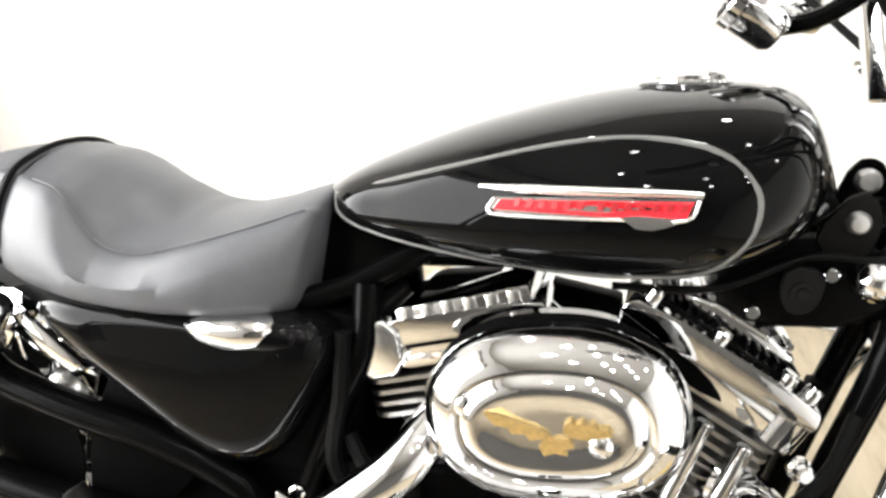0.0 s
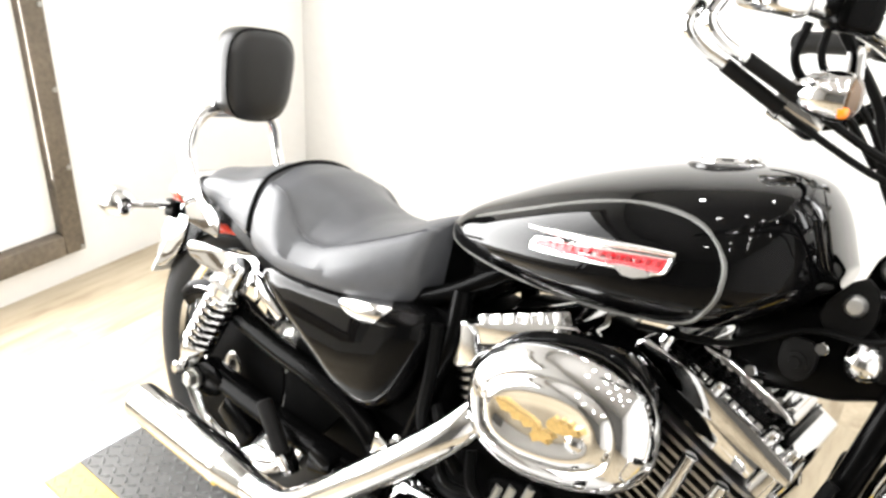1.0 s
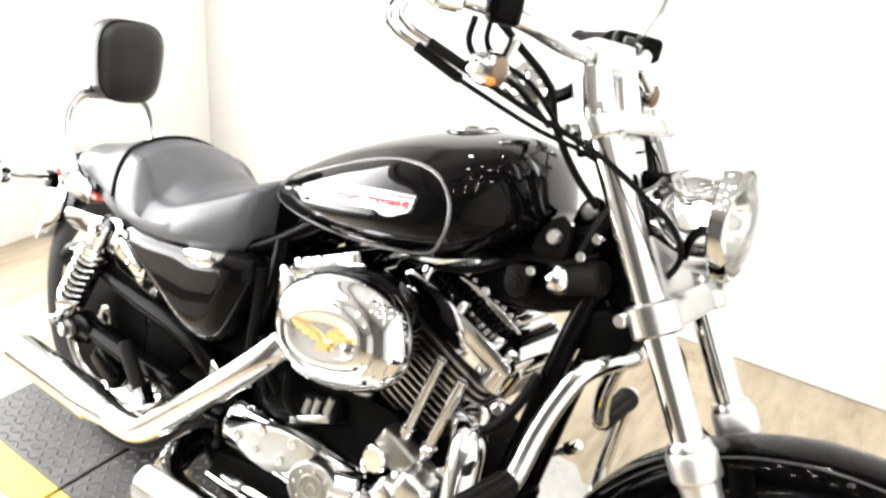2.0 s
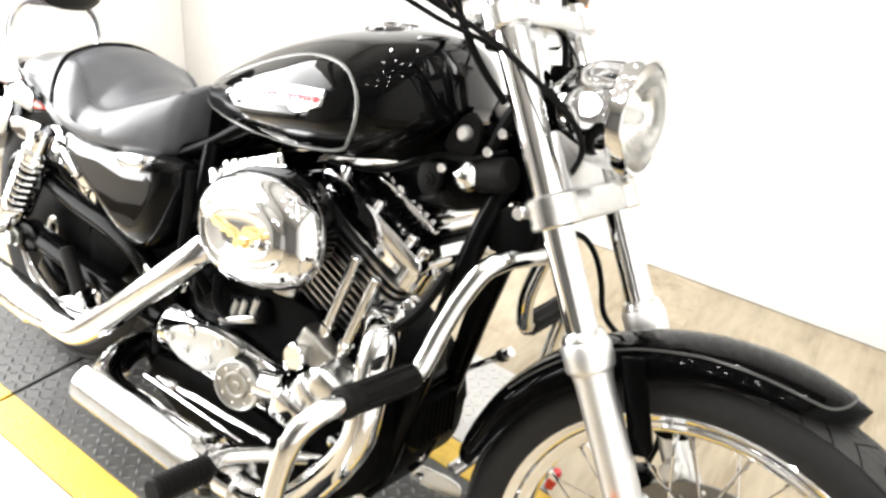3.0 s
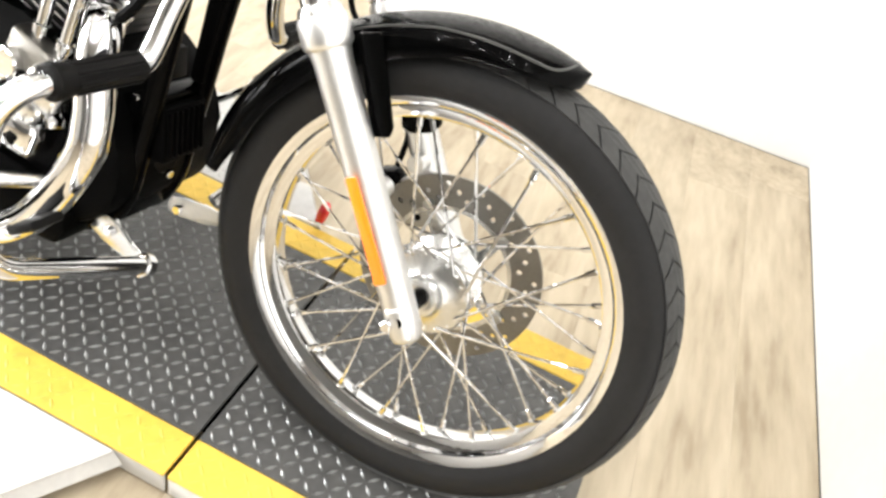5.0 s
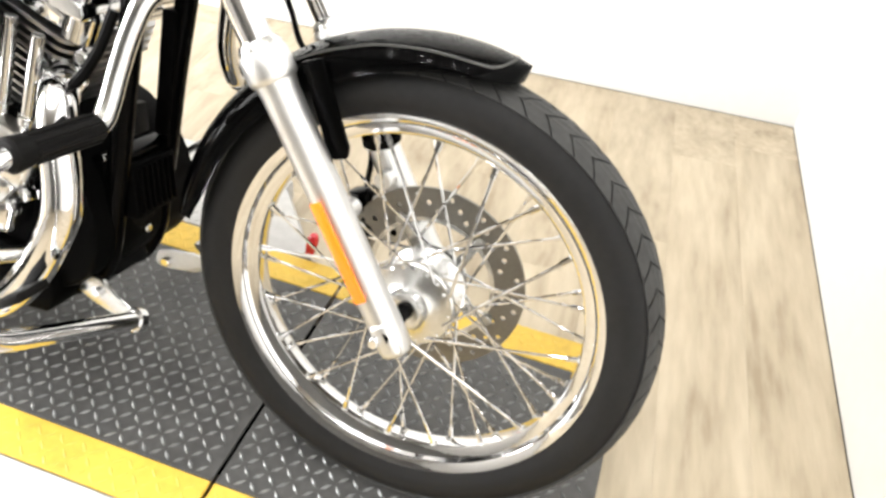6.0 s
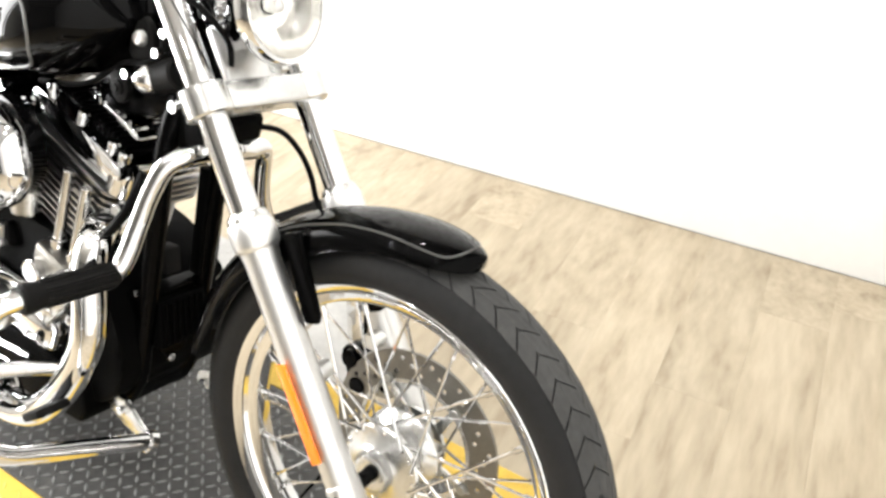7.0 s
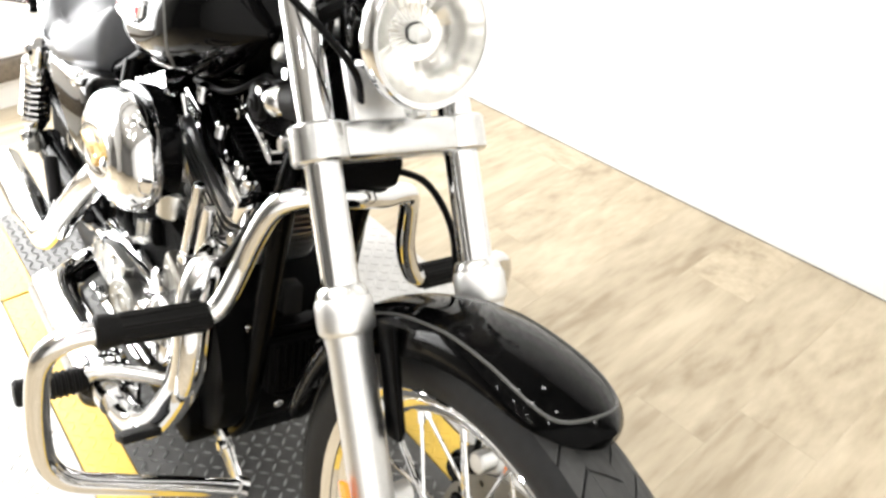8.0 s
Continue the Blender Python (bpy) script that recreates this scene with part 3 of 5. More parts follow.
# fenders
def fender(name, at, r, a0, a1, half, drop, label, tip, n=44):
    """A curved mudguard: a strip bent round the wheel, crowned, with side skirts and a pointed front end."""
    rings = []
    prof = [(-1.0, -drop), (-1.02, -drop * 0.55), (-1.0, -drop * 0.2), (-0.88, 0.004), (-0.62, 0.013), (-0.3, 0.018), (0, 0.020), (0.3, 0.018), (0.62, 0.013), (0.88, 0.004), (1.0, -drop * 0.2), (1.02, -drop * 0.55), (1.0, -drop)]
    for k in range(n + 1):
        f = 1 - (1 - k / n) ** 1.8
        a = radians(a0 + (a1 - a0) * f)
        e = min(1, (1 - f) / tip) if tip else 1
        e2, e3 = min(1, f / 0.10), min(1, (1 - f) / 0.42) if tip else 1
        wide = max(0.02, math.sqrt(max(0.0, 1 - (1 - e) ** 2)))
        down = (0.04 + 0.96 * e3) * (0.6 + 0.4 * e2)
        rings.append([V(at) + V((math.cos(a) * (r + (z if z > 0 else z * down)), y * half * wide, math.sin(a) * (r + (z if z > 0 else z * down)))) for y, z in prof])
    bm = loft(rings, False)
    bmesh.ops.solidify(bm, geom=list(bm.faces), thickness=0.003)
    return part(name, bm, PAINT, bike, label, 75)


ff = fender("front_fender", AXLE, 0.357, 173, 76, 0.060, 0.034, "gloss black front mudguard with pinstripe", 0.125)
for side in (-1, 1):
    pts = []
    for a, w, h in ((150, 0.80, 0.0068), (135, 0.80, 0.0068), (120, 0.80, 0.0068), (107, 0.80, 0.0068), (100, 0.80, 0.0068), (94, 0.80, 0.0068), (89, 0.80, 0.0068), (85, 0.80, 0.0068), (82, 0.78, 0.0075), (80.3, 0.65, 0.0115), (79.3, 0.35, 0.0170), (79, 0.0, 0.0195)):
        e = min(1, (a - 76) / 103 / 0.125)
        pts.append(AXLE + V((math.cos(radians(a)) * (0.357 + h + 0.0006), side * 0.060 * w * math.sqrt(1 - (1 - e) ** 2), math.sin(radians(a)) * (0.357 + h + 0.0006))))
    part("pinstripe", tube(pts, 0.0019, 6, 6), PINLINE, ff)
    part("fender_strut", slab([(-0.176, 0.660), (-0.148, 0.672), (-0.099, 0.568), (-0.100, 0.554), (-0.120, 0.546), (-0.129, 0.556)], side * 0.066 - 0.004, side * 0.066 + 0.004, 0.003), FRAME, ff, "black mudguard strut")
    for a in (118, 128):
        part("strut_screw", rod(AXLE + V((math.cos(radians(a)) * 0.345, side * 0.062, math.sin(radians(a)) * 0.345)), AXLE + V((math.cos(radians(a)) * 0.345, side * 0.068, math.sin(radians(a)) * 0.345)), 0.006, n=8), CHROME, ff)
part("strut_foot", slab(rounded([(-0.142, 0.545), (-0.089, 0.569), (-0.077, 0.538), (-0.130, 0.512)], times=1), 0.056, 0.072, 0.004), FRAME, ff, "black strut foot beside the fork slider")
cal = part("brake_caliper", joined(block((0.046, 0.044, 0.072), pose(-0.128, 0.092, 0.408, 0, -24, 0), 0.010, 3), rod((-0.137, 0.062, 0.424), (-0.137, 0.118, 0.424), 0.015, n=20), rod((-0.116, 0.062, 0.384), (-0.116, 0.118, 0.384), 0.015, n=20)), FRAME, bike, "black brake caliper")
mount = part("caliper_mount", slab(rounded([(-0.122, 0.434), (-0.092, 0.462), (-0.051, 0.472), (-0.028, 0.440), (-0.050, 0.390), (-0.070, 0.378), (-0.098, 0.377)], times=1), 0.074, 0.081, 0.002), STEEL, cal, "grey caliper bracket")
for x, z in ((-0.088, 0.440), (-0.058, 0.452), (-0.090, 0.404), (-0.072, 0.396)):
    part("bracket_bolt", rod((x, 0.0745, z), (x, 0.072, z), 0.0055, n=8), FRAME, mount)
part("caliper_hose", tube([(-0.165, 0.085, 0.600), (-0.150, 0.075, 0.560), (-0.128, 0.080, 0.510), (-0.132, 0.090, 0.450)], 0.0046, 8, 6), HOSE, cal)
rear = V((-1.435, 0, 0.318))
wheel("rear_wheel", rear, 0.318, 0.068, 0.208, 0.060, 0.055, 0.075, 40, bike, "laced rear wheel", 34, 0.9)
fender("rear_fender", rear, 0.338, 156, 52, 0.080, 0.080, "gloss black rear mudguard", 0)
REDDARK = material("dark_red_enamel", (0.28, 0.015, 0.02), 0.3)


# ---- tank ----
tz_top = curve([-1.035, -1.008, -0.935, -0.852, -0.739, -0.656, -0.600, -0.562, -0.538, -0.512], [0.756, 0.780, 0.829, 0.876, 0.925, 0.948, 0.956, 0.949, 0.922, 0.872])
tz_low = curve([-1.035, -0.974, -0.915, -0.856, -0.800, -0.745, -0.669, -0.621, -0.575, -0.545, -0.512], [0.726, 0.712, 0.711, 0.714, 0.719, 0.728, 0.742, 0.757, 0.785, 0.81, 0.845])
t_half = curve([-1.035, -1.01, -0.95, -0.88, -0.80, -0.70, -0.63, -0.58, -0.545, -0.512], [0.030, 0.066, 0.098, 0.126, 0.150, 0.166, 0.165, 0.150, 0.120, 0.060])


def tank_y(x, z):
    """Half width of the tank at a place on its side."""
    zt, zb = tz_top(x), tz_low(x)
    zw = zb + 0.40 * (zt - zb)
    t = (z - zw) / (zt - zw) if z > zw else (zw - z) / (zw - zb)
    p = 2.1 if z > zw else 2.6
    return t_half(x) * max(0.0, 1 - min(abs(t), 1) ** p) ** (1 / p)


rings = []
for k in range(41):
    x = -1.035 + 0.523 * (0.5 - 0.5 * math.cos(math.pi * k / 40))
    zt, zb, w = tz_top(x), tz_low(x), t_half(x)
    zw = zb + 0.40 * (zt - zb)
    ring = []
    for j in range(48):
        a = j * math.tau / 48
        c, s = math.cos(a), math.sin(a)
        p = 2.1 if s > 0 else 2.6
        ring.append(V((x, math.copysign(abs(c) ** (2 / p), c) * w, zw + math.copysign(abs(s) ** (2 / p), s) * ((zt - zw) if s > 0 else (zw - zb)))))
    rings.append(ring)
tank = part("fuel_tank", loft(rings), PAINT, bike, "gloss black fuel tank", 60)


def on_tank(x, z, off=0.001, side=-1):
    return V((x, side * (tank_y(x, z) + off), z))


def tank_slab(outline, off, thick):
    """A flat badge piece bent to lie on the tank's side."""
    bm = bmesh.new()
    cx = sum(p[0] for p in outline) / len(outline)
    cz = sum(p[1] for p in outline) / len(outline)
    dense = []
    for k, p in enumerate(outline):
        q = outline[(k + 1) % len(outline)]
        dense += [(p[0] + (q[0] - p[0]) * f / 6, p[1] + (q[1] - p[1]) * f / 6) for f in range(6)]
    lower = [bm.verts.new(on_tank(x, z, off)) for x, z in dense]
    upper = [bm.verts.new(on_tank(cx + (x - cx) * 0.985, cz + (z - cz) * 0.93, off + thick)) for x, z in dense]
    n = len(dense)
    for k in range(n):
        bm.faces.new((lower[k], lower[(k + 1) % n], upper[(k + 1) % n], upper[k]))
    bm.faces.new(upper)
    return bm


stripe = [(-1.016, 0.752), (-0.95, 0.787), (-0.873, 0.824), (-0.774, 0.868), (-0.698, 0.889), (-0.640, 0.889), (-0.604, 0.866), (-0.596, 0.835), (-0.605, 0.805), (-0.630, 0.776), (-0.690, 0.757), (-0.746, 0.746), (-0.857, 0.734), (-0.95, 0.729), (-1.0, 0.735), (-1.016, 0.752)]
part("pinstripe", tube([on_tank(x, z, -0.0020) for x, z in stripe], 0.0031, 6, 6), STRIPE, tank, "silver pinstripe loop")
badge = part("badge", tank_slab([(-0.832, 0.806), (-0.740, 0.8305), (-0.647, 0.8500), (-0.649, 0.832), (-0.662, 0.8265), (-0.670, 0.8185), (-0.694, 0.8125), (-0.710, 0.8170), (-0.734, 0.8115), (-0.820, 0.7915), (-0.832, 0.795)], 0.001, 0.004), CHROME, tank, "chrome tank badge with a red band")
part("top_bar", tube([on_tank(x, z, 0.003) for x, z in ((-0.846, 0.8125), (-0.80, 0.8215), (-0.74, 0.8345), (-0.69, 0.8450), (-0.647, 0.8530))], 0.0042, 12, 6, radii=[0.0022, 0.0046, 0.0046, 0.0040, 0.0030]), BRIGHT, badge, "rounded chrome bar")
part("red_band", tank_slab([(-0.824, 0.8055), (-0.740, 0.8270), (-0.653, 0.8460), (-0.656, 0.8315), (-0.740, 0.8130), (-0.828, 0.7955)], 0.005, 0.002), RED, badge, "red enamel band")
band_edge = [on_tank(x, z, 0.005) for x, z in ((-0.829, 0.8050), (-0.832, 0.7950), (-0.820, 0.7925), (-0.740, 0.8105), (-0.700, 0.8190), (-0.656, 0.8290), (-0.649, 0.8480))]
part("band_edge", tube(band_edge, 0.0019, 8, 4), BRIGHT, badge)
for k in range(13):
    x = -0.808 + k * 0.0116 + (0.006 if k > 5 else 0)
    z = 0.8075 + (x + 0.812) * 0.212
    part("mark_bar", tank_slab([(x, z + 0.0036), (x + 0.0055, z + 0.0045), (x + 0.0047, z - 0.0035), (x - 0.0008, z - 0.0044)], 0.0072, 0.0006), REDDARK, badge)
part("oval_shield", tank_slab([(-0.712, 0.8190), (-0.696, 0.8115), (-0.682, 0.8135), (-0.664, 0.8235), (-0.672, 0.8285), (-0.700, 0.8235)], 0.004, 0.004), BRIGHT, badge)
cap = part("fuel_cap", lathe((-0.672, -0.01, tz_top(-0.672) - 0.006), (-0.20, 0, 1), [(0, 0.043), (0.006, 0.042), (0.008, 0.038), (0.011, 0.038), (0.015, 0.032), (0.017, 0)], 36), CHROME, tank, "chrome fuel cap")
part("cap_ring", lathe((-0.672, -0.01, tz_top(-0.672) - 0.008), (-0.20, 0, 1), [(0, 0.052), (0.005, 0.050), (0.007, 0.046), (0.007, 0.036)], 36), DARKGLASS, cap)

# ---- seat ----
s_top = curve([-1.67, -1.64, -1.588, -1.50, -1.454, -1.421, -1.38, -1.339, -1.298, -1.241, -1.192, -1.161, -1.103, -1.062, -1.035, -0.955], [0.615, 0.645, 0.663, 0.692, 0.711, 0.722, 0.731, 0.731, 0.724, 0.710, 0.698, 0.699, 0.720, 0.742, 0.754, 0.766])
s_rim = curve([-1.67, -1.60, -1.50, -1.39, -1.34, -1.31, -1.28, -1.25, -1.21, -1.15, -1.075, -1.02, -0.955], [0.610, 0.642, 0.668, 0.704, 0.704, 0.694, 0.668, 0.650, 0.653, 0.678, 0.716, 0.745, 0.752])
s_low = curve([-1.67, -1.50, -1.40, -1.33, -1.25, -1.15, -1.05, -1.0, -0.955], [0.605, 0.602, 0.594, 0.587, 0.590, 0.601, 0.619, 0.638, 0.690])
s_half = curve([-1.67, -1.64, -1.55, -1.42, -1.33, -1.24, -1.15, -1.07, -1.01, -0.955], [0.040, 0.070, 0.095, 0.122, 0.150, 0.165, 0.160, 0.136, 0.108, 0.070])


def cushion(x0, x1, n):
    rings = []
    for k in range(n + 1):
        f = k / n
        x = x0 + (x1 - x0) * f
        e = min(1, f / 0.06, (1 - f) / 0.06)
        e = 0.90 + 0.10 * math.sqrt(max(0, 1 - (1 - e) ** 2))
        zt, zb, w = s_top(x), s_low(x), s_half(x)
        mid = (zt + zb) / 2
        rm = min(s_rim(x), zt - 0.004)
        lo = zb + 0.45 * (rm - zb)
        prof = [(0, zt), (0.2, zt - 0.04 * (zt - rm)), (0.4, zt - 0.22 * (zt - rm)), (0.58, zt - 0.58 * (zt - rm)), (0.70, zt - 0.90 * (zt - rm)), (0.755, rm - 0.0015), (0.785, rm - 0.0015), (0.83, rm - 0.005), (0.89, rm - 0.016), (0.955, rm - 0.036), (1.0, lo), (1.0, zb + 0.016), (0.97, zb + 0.004), (0.92, zb), (0.5, zb)]
        full = [(y, z) for y, z in prof] + [(-y, z) for y, z in prof[:0:-1]]
        rings.append([V((x, y * w * e, mid + (z - mid) * e)) for y, z in full])
    return loft(rings)


seat = part("seat", cushion(-1.392, -1.022, 70), LEATHER, bike, "black stitched vinyl solo seat", 60)
part("pillion", cushion(-1.672, -1.398, 36), LEATHER, seat, "black vinyl pillion pad")
seam = [V((-1.394, y * s_half(-1.394) * 1.005, z)) for y, z in ((-1.0, 0.61), (-0.99, 0.64), (-0.93, 0.675), (-0.8, 0.703), (-0.6, 0.717), (-0.3, 0.728), (0, 0.731), (0.3, 0.728), (0.6, 0.717), (0.8, 0.703), (0.93, 0.675), (1.0, 0.61))]
part("piping", tube(seam, 0.0038, 8, 5), HOSE, seat, "black seam piping")
ridge = [V((x, -s_half(x) * 0.79, min(s_rim(x), s_top(x) - 0.004) - 0.001)) for x in (-1.36, -1.32, -1.27, -1.22, -1.17, -1.12, -1.07, -1.035)]
part("stitching", tube(ridge, 0.0011, 6, 5), LEATHER, seat)
part("seat_base", loft([[V((x, y * s_half(x) * 0.93, s_low(x) + z)) for y, z in ((-1, 0.004), (1, 0.004), (1, -0.018), (-1, -0.018))] for x in (-1.66, -1.5, -1.33, -1.2, -1.1, -1.04)]), FRAME, seat)

part("tank_mount", slab(rounded([(-1.06, 0.63), (-1.05, 0.715), (-1.00, 0.745), (-0.90, 0.745), (-0.90, 0.69), (-0.98, 0.62)]), -0.045, 0.045, 0.006), FRAME, bike, "black frame backbone under the tank")

# backrest on the sissy bar
pad_m = pose(-1.612, 0.004, 0.842, 0, -4, 0)
rings = []
for k, (x, sc) in enumerate(((-0.024, 0.90), (-0.020, 0.97), (0.006, 1.0), (0.020, 0.985), (0.031, 0.93), (0.038, 0.80), (0.041, 0.5))):
    rings.append([pad_m @ V((x, y * 0.078 * sc * (1 + 0.06 * z), z * 0.088 * sc)) for y, z in superellipse(40, 3.1)])
pad = part("backrest_pad", loft(rings), PADV, bike, "black vinyl backrest pad", 60)
ring = [pad_m @ V((0.024, y * 0.0785 * 0.97 * (1 + 0.06 * z), z * 0.0885 * 0.97)) for y, z in superellipse(40, 3.1)]
part("piping", tube(ring + [ring[0]], 0.0022, 6, 1), HOSE, pad)
bar = [(-1.52, -0.105, 0.575), (-1.585, -0.106, 0.62), (-1.625, -0.104, 0.68), (-1.635, -0.092, 0.735), (-1.637, -0.06, 0.762), (-1.637, 0, 0.768), (-1.637, 0.06, 0.762), (-1.635, 0.092, 0.735), (-1.625, 0.104, 0.68), (-1.585, 0.106, 0.62), (-1.52, 0.105, 0.575)]
sb = part("sissy_bar", tube(bar, 0.0105, 14, 8), CHROME, bike, "chrome sissy bar")
part("pad_plate", slab([(-1.640, 0.75), (-1.634, 0.75), (-1.631, 0.90), (-1.637, 0.90)], -0.06, 0.06, 0.002), CHROME, sb)
part("side_plate", slab([(-1.60, 0.555), (-1.50, 0.555), (-1.50, 0.595), (-1.575, 0.625), (-1.645, 0.70), (-1.665, 0.69)], -0.112, -0.106, 0.003), CHROME, sb)


# ---- shapes with a domed face ----
def dome(outline, y0, rise, levels=7, power=0.6, flat=0.0):
    """A domed cover on an outline in x and z, bulging to the right."""
    n = len(outline)
    cx, cz = sum(p[0] for p in outline) / n, sum(p[1] for p in outline) / n
    rings = []
    for k in range(levels):
        f = k / (levels - 1)
        s = 1 - f * (1 - flat)
        y = y0 - rise * (1 - (s if not flat else (s - flat) / (1 - flat)) ** 2) ** power
        rings.append([V((cx + (x - cx) * s, y, cz + (z - cz) * s)) for x, z in outline])
    if flat == 0.0:
        rings[-1] = [V((cx + (x - cx) * 0.02, y0 - rise, cz + (z - cz) * 0.02)) for x, z in outline]
    return loft([[V((p.x, y0 + 0.03, p.z)) for p in rings[0]]] + rings)


cover_line = rounded([(-1.345, 0.578), (-1.22, 0.598), (-1.10, 0.614), (-0.985, 0.634), (-0.966, 0.605), (-0.978, 0.54), (-1.015, 0.445), (-1.09, 0.430), (-1.20, 0.482), (-1.33, 0.540)])
cov = part("side_cover", dome(cover_line, -0.118, 0.038, 9, 0.5, 0.62), PAINT, bike, "gloss black oil tank cover", 60)
part("cover_lip", dome(rounded([(-1.16, 0.597), (-1.05, 0.617), (-1.000, 0.624), (-0.990, 0.600), (-1.04, 0.582), (-1.10, 0.580)]), -0.140, 0.020, 6, 0.5), PAINT, cov, "", 60)
# chrome dome in place of the white window reflection on the black bulge
part("lip_glare", dome(rounded([(-1.140, 0.601), (-1.070, 0.620), (-1.030, 0.624), (-1.028, 0.600), (-1.066, 0.580), (-1.118, 0.580)]), -0.152, 0.012, 6, 0.5), CHROME, cov, "chrome dome standing in for a white reflection on the cover", 60)

# ---- engine ----
part("engine_case", joined(slab(rounded([(-0.93, 0.22), (-0.56, 0.19), (-0.46, 0.26), (-0.46, 0.38), (-0.55, 0.50), (-0.80, 0.50), (-0.93, 0.44)]), -0.105, 0.13, 0.012),
                                  slab([(-0.98, 0.24), (-0.86, 0.24), (-0.86, 0.46), (-0.96, 0.46)], -0.09, 0.12, 0.012)), CASE, bike, "black engine case")
part("oil_tank", block((0.26, 0.19, 0.22), pose(-1.07, 0.0, 0.525), 0.02), CASE, bike, "black oil tank")
part("battery_tray", block((0.24, 0.20, 0.16), pose(-1.10, 0.02, 0.38), 0.015), CASE, bike)


def cylinder(name, base, tilt, label, recess):
    """A finned barrel with its head and rocker cover; base: the barrel's foot, tilt: degrees ahead of upright."""
    m = Matrix.Translation(base) @ pose(0, 0, 0, 0, tilt, 0)
    c = part(name, joined(lathe((0, 0, -0.03), (0, 0, 1), [(0, 0), (0, 0.058), (0.19, 0.058), (0.19, 0)], 32)), CASE, bike, label)
    c.matrix_local = m
    for k in range(12):
        top = k > 7
        z = 0.004 + k * 0.0132
        bm = block((0.214, 0.190, 0.0050) if top else (0.166, 0.176, 0.0036), None, 0.0)
        vert = [e for e in bm.edges if abs(e.verts[0].co.z - e.verts[1].co.z) > 0.001]
        bmesh.ops.bevel(bm, geom=vert, offset=0.022 if top else 0.03, segments=4, profile=0.5, affect="EDGES")
        f = part("fin", bm, FINS, c)
        f.matrix_local = pose(0, 0, z)
    base_ = part("rocker_base", slab(rounded([(-0.098, 0.158), (0.096, 0.158), (0.116, 0.166), (0.114, 0.188), (-0.098, 0.188)], times=1), -0.086, 0.086, 0.005), CHROME, c, "chrome lower rocker box")
    if recess:
        part("box_recess", slab(rounded([(-0.088, 0.186), (-0.070, 0.162), (0.036, 0.162), (0.022, 0.174), (-0.020, 0.186)], times=1), -0.0885, -0.078, 0.002), FRAME, base_, "black recess")
    else:
        part("box_end", slab(rounded([(-0.104, 0.154), (-0.050, 0.156), (-0.050, 0.220), (-0.098, 0.222), (-0.108, 0.210)], times=1), -0.104, -0.080, 0.006, 3), BRIGHT, base_, "plain bright end of the rocker box")
        part("box_side", slab([(-0.050, 0.188), (0.104, 0.188), (0.100, 0.232), (-0.050, 0.228)], -0.094, 0.080, 0.004), CHROME, base_)
        for k in range(6):
            part("box_rib", slab([(-0.044 + k * 0.024, 0.192), (-0.030 + k * 0.024, 0.192), (-0.030 + k * 0.024, 0.230), (-0.044 + k * 0.024, 0.229)], -0.0970, -0.090, 0.002), BRIGHT, base_)
        part("box_groove", slab([(-0.046, 0.1835), (0.100, 0.1835), (0.100, 0.1885), (-0.046, 0.1885)], -0.0985, -0.090, 0.001), FRAME, base_)
    part("end_boss", lathe((0.098, -0.066, 0.150), (0, 0, 1), [(0, 0), (0, 0.020), (0.006, 0.026), (0.044, 0.026), (0.052, 0.020), (0.054, 0)], 24), CHROME, base_)
    head = part("rocker_cover", slab(rounded([(-0.104, 0.188), (0.114, 0.188), (0.118, 0.200), (0.108, 0.217), (-0.094, 0.217), (-0.108, 0.202)], times=1), -0.098, 0.098, 0.0115, 4), CHROME, c, "chrome rocker cover")
    part("base_gasket", slab([(-0.094, 0.1865), (0.108, 0.1865), (0.108, 0.1905), (-0.094, 0.1905)], -0.0895, 0.0895, 0.001), FRAME, head)
    if not recess:
        return c
    part("cover_well", slab([(-0.080, 0.215), (0.090, 0.215), (0.090, 0.2195), (-0.080, 0.2195)], -0.070, 0.078, 0.002), FRAME, head, "black finned well")
    for k in range(14):
        part("well_fin", block((0.0032, 0.138, 0.010), pose(-0.068 + k * 0.0115, 0.002, 0.223), 0.001, 1), FRAME, head)
    part("rocker_top", slab(rounded([(-0.058, 0.218), (0.080, 0.218), (0.076, 0.242), (-0.054, 0.242)], times=1), -0.048, 0.060, 0.006, 3), CHROME, head)
    for k in range(8):
        part("cover_rib", rod((-0.044 + k * 0.0155, -0.044, 0.2422), (-0.044 + k * 0.0155, 0.056, 0.2422), 0.0048, n=8), CHROME, head)
    for x in (-0.084, -0.006, 0.070, 0.098):
        part("cover_bolt", lathe((x, -0.080, 0.214), (0, 0, 1), [(0, 0.0095), (0.012, 0.0095), (0.015, 0.007), (0.015, 0)], 12), CHROME, head)
    return c


FINS = material("polished_edge_fins", (0.34, 0.34, 0.335), 0.30, 1.0, grain=0.1, scale=100)
front = cylinder("front_cylinder", V((-0.653, 0, 0.496)), 20, "finned front cylinder with a chrome rocker cover", True)
back = cylinder("rear_cylinder", V((-0.780, 0, 0.463)), -24, "finned rear cylinder with a chrome rocker cover", False)

